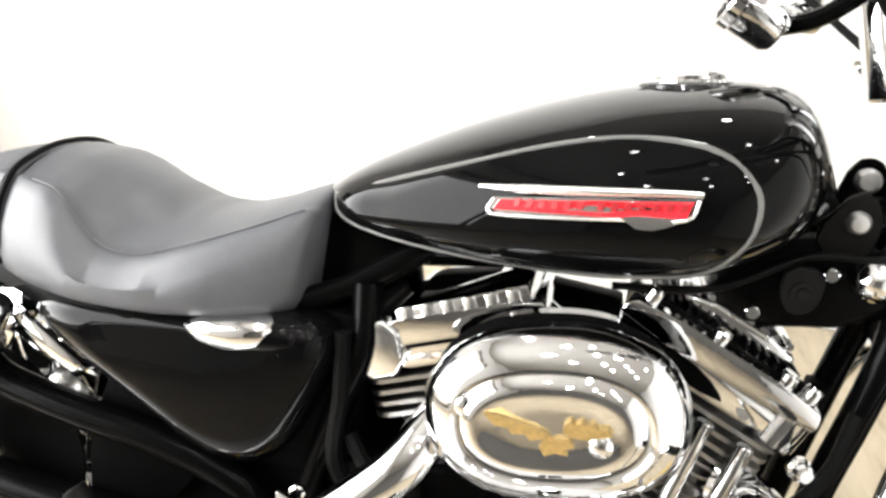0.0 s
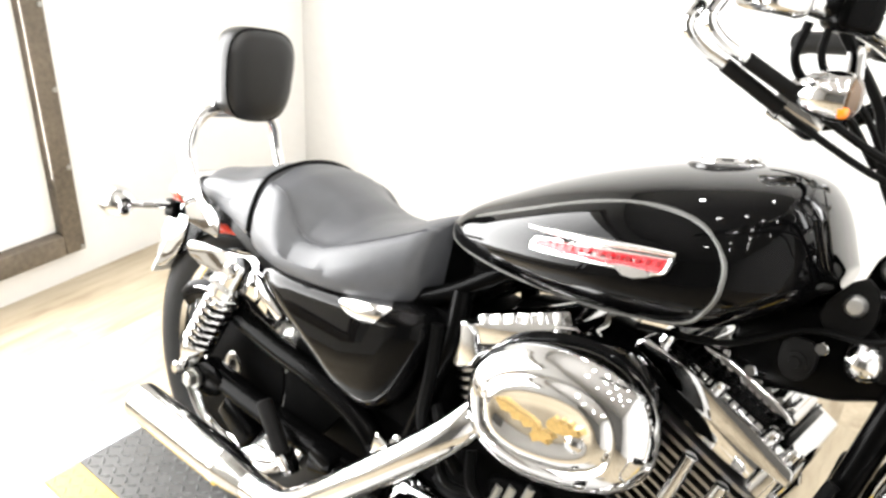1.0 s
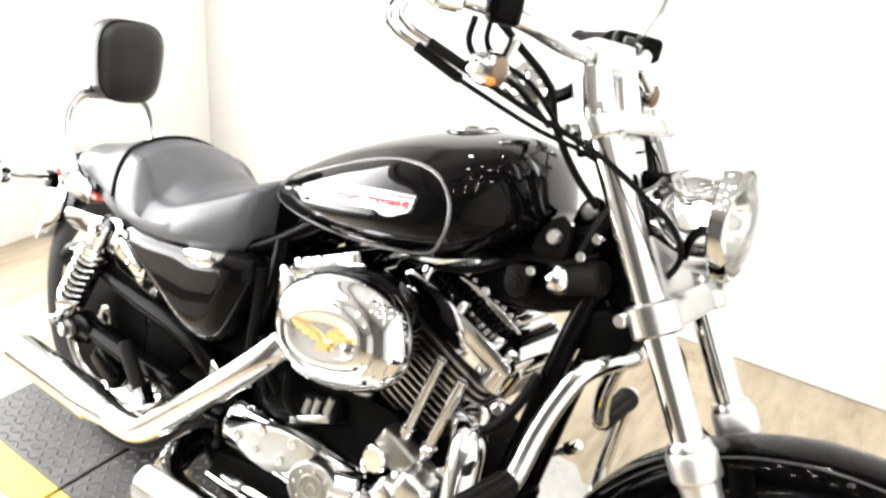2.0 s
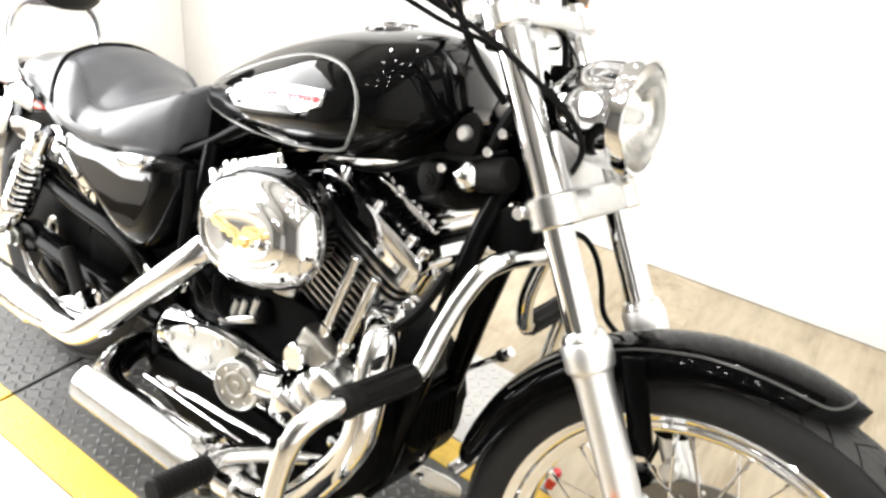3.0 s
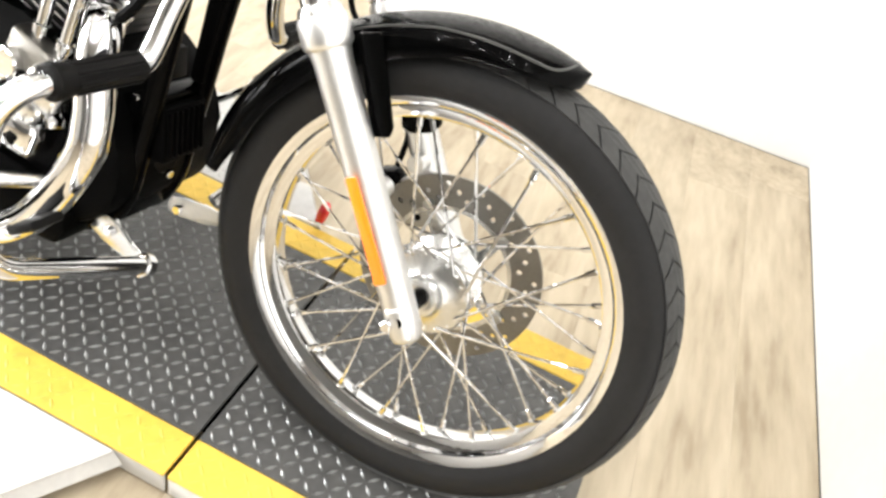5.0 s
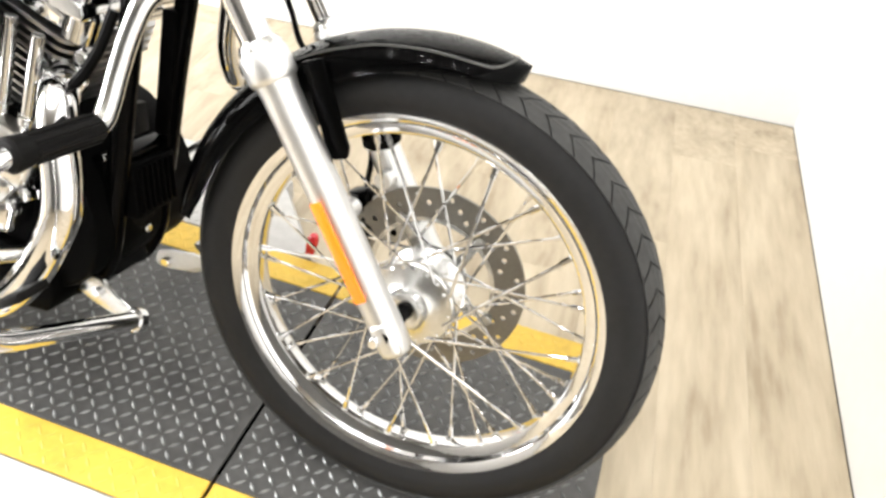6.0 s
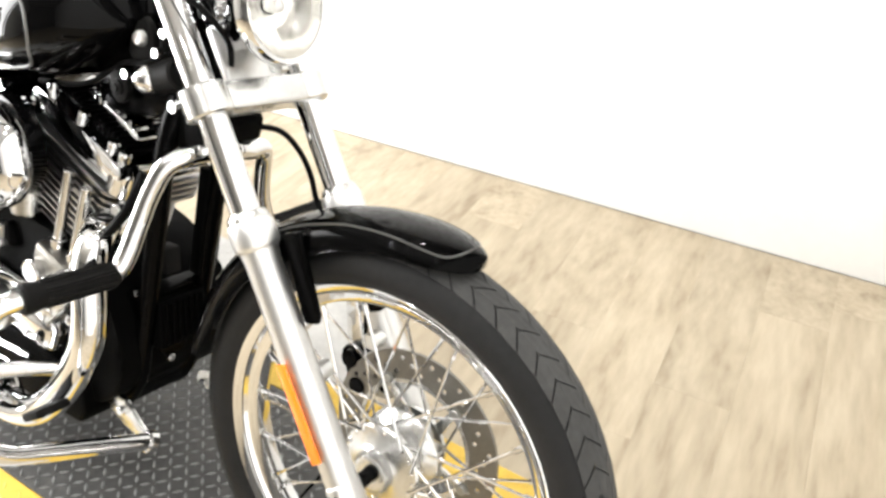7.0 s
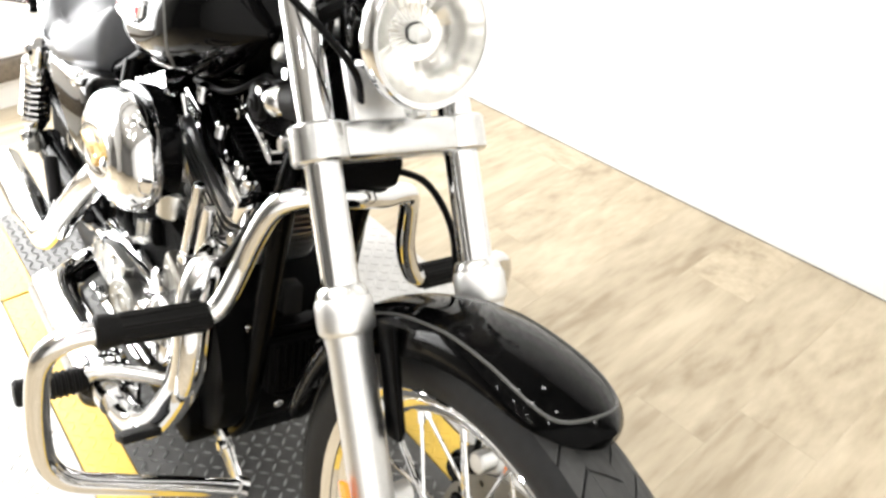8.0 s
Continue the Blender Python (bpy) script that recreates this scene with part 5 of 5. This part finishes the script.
for side in (-1, 1):
    g = part("highway_peg", lathe((-0.405, side * 0.155, 0.533) if side < 0 else (-0.417, 0.174, 0.517), (-0.008, side * 0.133, 0), [(0, 0.013), (0, 0.016), (0.004, 0.0175), (0.10, 0.0175), (0.118, 0.021), (0.132, 0.022), (0.136, 0.019), (0.136, 0.013)], 20), GRIP, guard, "black rubber highway peg")
    ox, oy, oz = (0, 0, 0) if side < 0 else (-0.012, 0.019, -0.016)
    for k in range(8):
        a = k * math.tau / 8
        part("peg_rib", rod((-0.406 + ox + math.cos(a) * 0.0172, side * 0.162 + oy, 0.533 + oz + math.sin(a) * 0.0172), (-0.411 + ox + math.cos(a) * 0.0172, side * 0.262 + oy, 0.533 + oz + math.sin(a) * 0.0172), 0.0036, n=6), GRIP, g)
    if side > 0:
        continue
    part("guard_tab", slab(rounded([(-0.52, 0.235), (-0.47, 0.255), (-0.45, 0.225), (-0.40, 0.200), (-0.395, 0.19), (-0.44, 0.195), (-0.50, 0.205)], times=1), side * 0.088 - 0.005, side * 0.088 + 0.005, 0.003), ALU, guard, "bright guard mounting tab")
    part("tab_bolt", rod((-0.47, side * 0.092, 0.228), (-0.47, side * 0.102, 0.228), 0.008, n=8), CHROME, guard)
    part("guard_end_cap", rod((-0.404, side * 0.100, 0.204), (-0.400, side * 0.084, 0.196), 0.019, n=18), CHROME, guard)

shift = part("shift_lever", joined(rod((-0.465, 0.253, 0.417), (-0.497, 0.262, 0.384), 0.011, n=14), tube([(-0.497, 0.262, 0.384), (-0.53, 0.262, 0.352), (-0.58, 0.22, 0.31), (-0.62, 0.15, 0.28)], 0.007, 10, 5)), CHROME, bike, "chrome shift lever")
part("lever_rubber", rod((-0.476, 0.256, 0.405), (-0.488, 0.2595, 0.393), 0.0125, n=14), GRIP, shift)
# rider's pegs and brake pedal
for side in (-1, 1):
    g = part("rider_peg", lathe((-0.672, side * 0.240, 0.248), (0, side, 0), [(0, 0.012), (0, 0.017), (0.006, 0.0195), (0.085, 0.0205), (0.10, 0.022), (0.104, 0.018), (0.104, 0)], 20), GRIP, bike, "black ribbed rubber foot peg")
    for k in range(9):
        part("peg_ring", lathe((-0.672, side * (0.250 + k * 0.0095), 0.248), (0, side, 0), [(0, 0.019), (0.0015, 0.0222), (0.004, 0.0222), (0.0055, 0.019)], 20), GRIP, g)
    part("peg_arm", tube([(-0.672, side * 0.242, 0.255), (-0.665, side * 0.21, 0.258), (-0.62, side * 0.15, 0.262), (-0.56, side * 0.09, 0.265)], 0.013, 14, 6), ALU, bike, "polished peg bracket")
pedal = part("brake_pedal", tube([(-0.66, -0.165, 0.225), (-0.60, -0.185, 0.215), (-0.54, -0.205, 0.235), (-0.50, -0.215, 0.270)], 0.009, 10, 6, squash=0.7), CHROME, bike, "chrome brake pedal")
part("pedal_pad", block((0.05, 0.055, 0.014), pose(-0.49, -0.215, 0.280, 0, -35, 0), 0.004), GRIP, pedal)
# stand, folded back under the frame
stand = part("side_stand", tube([(-0.56, 0.095, 0.178), (-0.66, 0.115, 0.170), (-0.82, 0.125, 0.160)], 0.012, 14, 6), FRAME, bike, "black side stand, folded back")
part("stand_plate", slab(rounded([(-0.532, 0.166), (-0.522, 0.188), (-0.43, 0.205), (-0.416, 0.190), (-0.420, 0.171), (-0.525, 0.149)], times=1), 0.117, 0.123, 0.002), SATIN, stand, "bright flat lever plate")
part("plate_bolt", rod((-0.505, 0.118, 0.168), (-0.505, 0.108, 0.168), 0.009, n=8), CHROME, stand)

# ---- controls ----
hb = [(-0.765, -0.405, 1.108), (-0.705, -0.36, 1.114), (-0.64, -0.30, 1.118), (-0.575, -0.235, 1.116), (-0.535, -0.185, 1.106), (-0.515, -0.12, 1.092), (-0.510, -0.05, 1.086), (-0.510, 0.05, 1.086), (-0.515, 0.12, 1.092), (-0.535, 0.185, 1.106), (-0.575, 0.235, 1.116), (-0.64, 0.30, 1.118), (-0.705, 0.36, 1.114), (-0.765, 0.405, 1.108)]
bars = part("handlebar", tube(hb, 0.0127, 16, 8), CHROME, bike, "chrome handlebar")
riser = part("riser", joined(rod((-0.462, -0.045, 0.965), (-0.508, -0.045, 1.075), 0.029, 0.026), rod((-0.462, 0.045, 0.965), (-0.508, 0.045, 1.075), 0.029, 0.026), block((0.045, 0.13, 0.045), pose(-0.510, 0, 1.085, 0, -25, 0), 0.012, 3)), CHROME, bars, "chrome handlebar riser")
SA, SB = V((-0.652, 0.02, 1.033)), V((-0.595, 0.025, 1.008))
speedo = part("speedometer", lathe(SB, SA - SB, [(0, 0), (0, 0.022), (0.008, 0.027), (0.046, 0.028), (0.048, 0.030), (0.060, 0.030), (0.062, 0.028), (0.060, 0.026)], 36), CHROME, bars, "small round speedometer in a chrome can")
part("dial", lathe(SB, SA - SB, [(0.0585, 0.0265), (0.0585, 0)], 36), DARKGLASS, speedo)
part("speedometer_arm", tube([(-0.60, 0.024, 1.012), (-0.56, 0.015, 1.03), (-0.52, 0.01, 1.07)], 0.010, 10, 5), FRAME, speedo)
for side in (-1, 1):
    a, b = V((-0.645, side * 0.305, 1.118)), V((-0.767, side * 0.407, 1.108))
    g = part("hand_grip", lathe(a, b - a, [(0, 0.014), (0, 0.020), (0.004, 0.0205), (0.02, 0.017), (0.135, 0.017), (0.15, 0.020), (0.157, 0.018), (0.157, 0)], 24), GRIP, bars, "black rubber hand grip")
    sw = part("switch_housing", block((0.040, 0.040, 0.040), Matrix.Translation((-0.548, side * 0.222, 1.116)) @ pose(0, 0, 0, 0, 0, side * 45), 0.010, 3), FRAME, bars, "black switch housing")
    part("switch_button", rod((-0.560, side * 0.200, 1.120), (-0.576, side * 0.190, 1.122), 0.007, n=10), DARKGLASS, sw)
    mc = part("lever_perch", block((0.065, 0.04, 0.042), Matrix.Translation((-0.598, side * 0.272, 1.118)) @ pose(0, 0, 0, 0, 0, side * 40), 0.010, 3), CHROME if side < 0 else FRAME, bars, "lever perch with reservoir")
    part("lever", tube([(-0.575, side * 0.290, 1.122), (-0.610, side * 0.345, 1.118), (-0.655, side * 0.385, 1.112), (-0.71, side * 0.425, 1.108)], 0.0072, 10, 6, squash=0.7), CHROME, mc, "chrome hand lever")
    part("mirror_stem", tube([(-0.572, side * 0.25, 1.125), (-0.565, side * 0.27, 1.17), (-0.575, side * 0.31, 1.215), (-0.585, side * 0.34, 1.235)], 0.0062, 10, 6), CHROME, mc)
    mi = part("mirror", lathe((-0.590, side * 0.36, 1.252), (-1, 0, 0.12), [(-0.022, 0), (-0.020, 0.022), (-0.010, 0.045), (0.004, 0.052), (0.008, 0.050), (0.006, 0.046), (0.006, 0)], 32), CHROME, bars, "round chrome mirror")
    part("signal_stem", rod((-0.540, side * 0.195, 1.085), (-0.525, side * 0.235, 1.050), 0.008), CHROME, bars)
    sg = part("front_signal", lathe((-0.553, side * 0.243, 1.046), (1, 0, 0.03), [(-0.010, 0), (-0.009, 0.010), (-0.001, 0.017), (0.012, 0.0205), (0.028, 0.0205), (0.032, 0.0190)], 28), CHROME, bars, "chrome turn signal with amber lens")
    part("amber_lens", lathe((-0.553, side * 0.243, 1.046), (1, 0, 0.03), [(0.026, 0.0190), (0.034, 0.0170), (0.039, 0.0105), (0.041, 0)], 28), AMBERLENS, sg)
    # orange highlight of the lens, drawn as a small amber dot
    part("amber_glint", lathe((-0.520, side * 0.255, 1.036), (1, 0, 0.03), [(-0.004, 0.006), (0.001, 0.0055), (0.003, 0.0035), (0.0035, 0)], 14), AMBER, sg, "amber dot for the highlight in the lens")

# headlamp
HL, HD = V((-0.311, 0.007, 0.925)), V((1, 0, 0.18))
shell = part("headlamp", lathe(HL, HD, [(-0.105, 0), (-0.100, 0.0187), (-0.085, 0.0374), (-0.055, 0.05695), (-0.015, 0.0697), (0.018, 0.07395), (0.022, 0.07735), (0.036, 0.07735), (0.042, 0.07395), (0.040, 0.068)], 48), CHROME, bike, "round chrome headlamp")
bowl = []
for d, r in ((0.036, 0.0688), (0.022, 0.0620), (0.006, 0.0520), (-0.008, 0.0390), (-0.016, 0.0240), (-0.018, 0.0100)):
    row = []
    for k in range(96):
        a = k * math.tau / 96
        flute = 1 - 0.006 * abs(math.sin(12 * a)) if d < 0.03 else 1
        fwd, side_, up_ = HD.normalized(), V((0, 1, 0)), HD.normalized().cross(V((0, 1, 0)))
        row.append(HL + fwd * (d + (1 - flute) * 0.05) + (side_ * math.cos(a) + up_ * math.sin(a)) * r * flute)
    bowl.append(row)
part("reflector_bowl", loft(bowl, True, False), BOWL, shell, "fluted bright reflector", 20)
part("bulb_shield", lathe(HL, HD, [(-0.018, 0.0085), (0.000, 0.0085), (0.005, 0.0070), (0.007, 0)], 20), ALU, shell)
lens = part("lens", lathe(HL, HD, [(0.038, 0.06885), (0.046, 0.0561), (0.052, 0.034), (0.054, 0), (0.050, 0), (0.048, 0.034), (0.042, 0.0561), (0.034, 0.06885)], 40), GLASS, shell, "clear headlamp glass")
lens.visible_shadow = False
part("headlamp_bracket", tube([(-0.36, 0, 0.955), (-0.385, 0, 0.955), (-0.41, 0, 0.95)], 0.011, 12, 4), FRAME, bike, "black headlamp bracket")
part("headlamp_foot", slab(rounded([(-0.300, 0.862), (-0.268, 0.862), (-0.262, 0.846), (-0.285, 0.838)], times=1), -0.002, 0.012, 0.002), ALU, shell)
part("headlamp_mount", block((0.014, 0.105, 0.085), Matrix.Translation(along(0.625, 0) + V((0.012, 0, -0.01))) @ pose(0, 0, 0, 0, -34, 0), 0.005, 2), SATIN, bike, "satin mount plate above the lower yoke")
part("wiring_loom", tube([(-0.40, -0.02, 0.93), (-0.42, -0.05, 0.90), (-0.44, -0.045, 0.84), (-0.45, -0.03, 0.78)], 0.011, 8, 5), HOSE, bike, "black wiring loom behind the headlamp")
part("wiring_loom", tube([(-0.40, 0.03, 0.95), (-0.43, 0.05, 0.88), (-0.46, 0.04, 0.80)], 0.012, 8, 5), HOSE, bike)


def cable(name, pts, r, label):
    return part(name, tube(pts, r, 8, 8), HOSE, bike, label)


cable("brake_hose", [(-0.603, -0.275, 1.060), (-0.58, -0.255, 1.048), (-0.555, -0.23, 1.034), (-0.505, -0.17, 1.006), (-0.455, -0.140, 0.988), (-0.41, -0.130, 0.972), (-0.36, -0.115, 0.945), (-0.325, -0.085, 0.915), (-0.315, -0.05, 0.875), (-0.34, -0.02, 0.82)], 0.0042, "black front brake hose")
cable("throttle_cable", [(-0.620, -0.275, 1.052), (-0.60, -0.258, 1.040), (-0.575, -0.235, 1.025), (-0.51, -0.15, 0.988), (-0.455, -0.09, 0.968), (-0.415, -0.045, 0.935), (-0.42, -0.03, 0.88), (-0.50, -0.03, 0.80)], 0.0037, "black throttle cable")
cable("switch_cable", [(-0.552, -0.215, 1.100), (-0.540, -0.18, 1.078), (-0.52, -0.12, 1.04), (-0.505, -0.10, 0.99), (-0.475, -0.075, 0.94), (-0.44, -0.05, 0.90)], 0.0055, "black switch cable")
cable("switch_cable", [(-0.575, -0.235, 1.100), (-0.578, -0.232, 1.070), (-0.565, -0.215, 1.050), (-0.535, -0.17, 1.030), (-0.51, -0.11, 0.99)], 0.0042, "black switch cable")
cable("switch_cable", [(-0.562, -0.222, 1.100), (-0.560, -0.222, 1.075), (-0.550, -0.205, 1.058), (-0.525, -0.15, 1.035), (-0.50, -0.09, 0.985)], 0.0036, "black switch cable")
cable("clutch_cable", [(-0.585, 0.245, 1.095), (-0.54, 0.20, 1.06), (-0.47, 0.11, 1.0), (-0.42, 0.05, 0.95), (-0.41, 0.06, 0.85), (-0.43, 0.07, 0.70), (-0.47, 0.09, 0.45)], 0.005, "black clutch cable")
cable("lower_brake_hose", [(-0.385, 0.030, 0.728), (-0.360, 0.047, 0.737), (-0.330, 0.075, 0.735), (-0.310, 0.098, 0.708), (-0.296, 0.116, 0.668), (-0.275, 0.120, 0.620), (-0.22, 0.108, 0.600), (-0.165, 0.085, 0.600)], 0.0046, "black lower brake hose")
part("hose_junction", slab(rounded([(-0.425, 0.700), (-0.345, 0.708), (-0.335, 0.772), (-0.410, 0.775)], times=1), -0.05, 0.05, 0.005), CASE, bike, "black box below the lower yoke")
part("sleeve", rod((-0.555, -0.235, 1.036), (-0.603, -0.275, 1.060), 0.0068, n=12), GRIP, bike)
part("sleeve", rod((-0.575, -0.235, 1.026), (-0.620, -0.275, 1.052), 0.0068, n=12), GRIP, bike)
for dx, dz in ((0, 0), (-0.017, -0.008)):
    part("cable_elbow", tube([(-0.603 + dx, -0.275, 1.060 + dz), (-0.622 + dx, -0.290, 1.070 + dz), (-0.634 + dx, -0.298, 1.085 + dz), (-0.630 + dx, -0.292, 1.105 + dz)], 0.0056, 10, 5), CHROME, bike, "chrome cable elbow")

# ---- under the tank: mount plate, ignition switch, coil and leads ----
mt = part("coil_mount", slab(rounded([(-0.524, 0.822), (-0.492, 0.878), (-0.468, 0.862), (-0.462, 0.825), (-0.475, 0.806), (-0.505, 0.802)], times=1), -0.050, -0.038, 0.003), GRIP, bike, "black mount plate with a bright bolt")
part("mount_lug", slab(rounded([(-0.500, 0.845), (-0.490, 0.898), (-0.465, 0.905), (-0.450, 0.885), (-0.452, 0.840)], times=1), 0.012, 0.022, 0.003), FRAME, mt)
for x, y, z, r in ((-0.487, -0.048, 0.843, 0.0115), (-0.473, 0.014, 0.879, 0.0135)):
    part("mount_bolt", lathe((x, y, z), (0, -1, 0), [(0, r), (0.008, r), (0.013, r * 0.7), (0.014, 0)], 20), SATIN, mt)
horn = part("horn", lathe((-0.459, -0.062, 0.793), (-0.35, -1, 0.10), [(-0.04, 0.018), (0, 0.0225), (0.008, 0.021), (0.016, 0.015), (0.021, 0.007), (0.022, 0)], 28), CHROME, bike, "chrome horn dome")
part("coil", rod((-0.450, -0.050, 0.796), (-0.400, -0.052, 0.815), 0.024, n=20), GRIP, bike, "black ignition coil")
lm = part("lower_mount", slab(rounded([(-0.540, 0.790), (-0.502, 0.792), (-0.500, 0.752), (-0.522, 0.738), (-0.540, 0.755)], times=1), -0.066, -0.054, 0.003), GRIP, bike, "dark rubber mount lug")
part("mount_boss", lathe((-0.520, -0.064, 0.765), (0, -1, 0), [(0, 0.012), (0.006, 0.012), (0.007, 0.007), (0.010, 0.006), (0.010, 0)], 16), GRIP, lm)
cable("lead", [(-0.42, -0.045, 0.84), (-0.46, -0.067, 0.815), (-0.52, -0.055, 0.80), (-0.60, -0.065, 0.750), (-0.70, -0.075, 0.730)], 0.0042, "black ignition lead")
for x, z in ((-0.42, 0.865), (-0.435, 0.835), (-0.44, 0.80), (-0.50, 0.79), (-0.56, 0.735), (-0.66, 0.725)):
    part("fastener", rod((x, -0.060, z), (x, -0.072, z), 0.0075, n=8), CHROME, bike)
cable("oil_line", [(-0.965, -0.115, 0.62), (-0.955, -0.12, 0.55), (-0.95, -0.12, 0.47), (-0.91, -0.115, 0.42)], 0.010, "black oil line")
cable("breather_hose", [(-0.55, -0.10, 0.52), (-0.49, -0.11, 0.55), (-0.455, -0.10, 0.60), (-0.44, -0.08, 0.66)], 0.008, "black breather hose")
part("hex_plug", lathe((-0.478, -0.085, 0.592), (0.2, -1, 0.1), [(0, 0.013), (0.006, 0.013), (0.009, 0.010), (0.020, 0.010), (0.022, 0.007), (0.022, 0)], 10), CHROME, bike, "bright hex plug")

for pts, r in (([(-0.86, -0.115, 0.47), (-0.84, -0.128, 0.43), (-0.80, -0.125, 0.41)], 0.008), ([(-0.94, -0.11, 0.50), (-0.90, -0.125, 0.46), (-0.87, -0.12, 0.43)], 0.009), ([(-0.92, -0.115, 0.44), (-0.88, -0.128, 0.41), (-0.83, -0.125, 0.42)], 0.007)):
    cable("oil_hose", pts, r, "black oil hose")
for x, y, z in ((-0.817, -0.085, 0.415), (-0.785, -0.085, 0.425), (-0.75, -0.085, 0.443), (-0.93, -0.118, 0.43), (-0.955, -0.11, 0.40), (-0.99, -0.115, 0.41)):
    part("fitting", lathe((x, y + 0.012, z), (0.1, -1, 0.15), [(0, 0.010), (0.016, 0.010), (0.018, 0.007), (0.026, 0.007), (0.026, 0)], 8), CHROME, bike)

part("stud_plate", block((0.092, 0.03, 0.014), pose(-0.783, -0.118, 0.424, 0, -28, 0), 0.003), ALU, bike, "bright stud plate")
for x, z in ((-0.806, 0.420), (-0.786, 0.430), (-0.760, 0.444)):
    part("stud", rod((x, -0.118, z), (x + 0.006, -0.117, z + 0.030), 0.0075, n=10), STEEL, bike)

# ---- a tie-down and its red knob on the far side ----
tie = tagged(new("wheel_clamp_lever"), "bright steel clamp lever with a red knob beside the lift", "clamp")
tie.matrix_world = pose(-0.371, 0.352, -0.061)
part("lever", tube([(0, 0.012, 0), (0.01, 0.008, 0.04), (0.03, 0, 0.080)], 0.007, 10, 5), ALU, tie)
part("knob", lathe((0.03, 0, 0.08), (0.2, 0.1, 1), [(-0.012, 0.006), (-0.008, 0.010), (0.01, 0.012), (0.034, 0.012), (0.042, 0.008), (0.044, 0)], 20), RED, tie, "red knob")

# ---- floor planks ----
floor = tagged(new("floor"), "pale oak vinyl plank floor", "floor", kind="structure")
floor.matrix_world = ROOM
PW, PL = 0.178, 1.22
bm = block((PW - 0.0002, PL - 0.0002, 0.012), None, 0.0002, 1)
first = part("plank", bm, WOOD, floor, "", 30)
made = 0
for i in range(22):
    off = random.random() * PL
    for j in range(6):
        x, y = -0.089 - i * PW, -PL / 2 - j * PL + off + 0.0
        y0, y1 = max(y - PL / 2, -6.0), min(y + PL / 2, -0.002)
        if y1 - y0 < 0.05 or x < -3.70 or x > 0:
            continue
        if made == 0:
            ob = first
        else:
            ob = new("plank", first.data)
            ob.parent = floor
        ob.matrix_local = Matrix.Translation((x, (y0 + y1) / 2, -0.006)) @ Matrix.Diagonal((1, (y1 - y0) / PL, 1, 1))
        made += 1
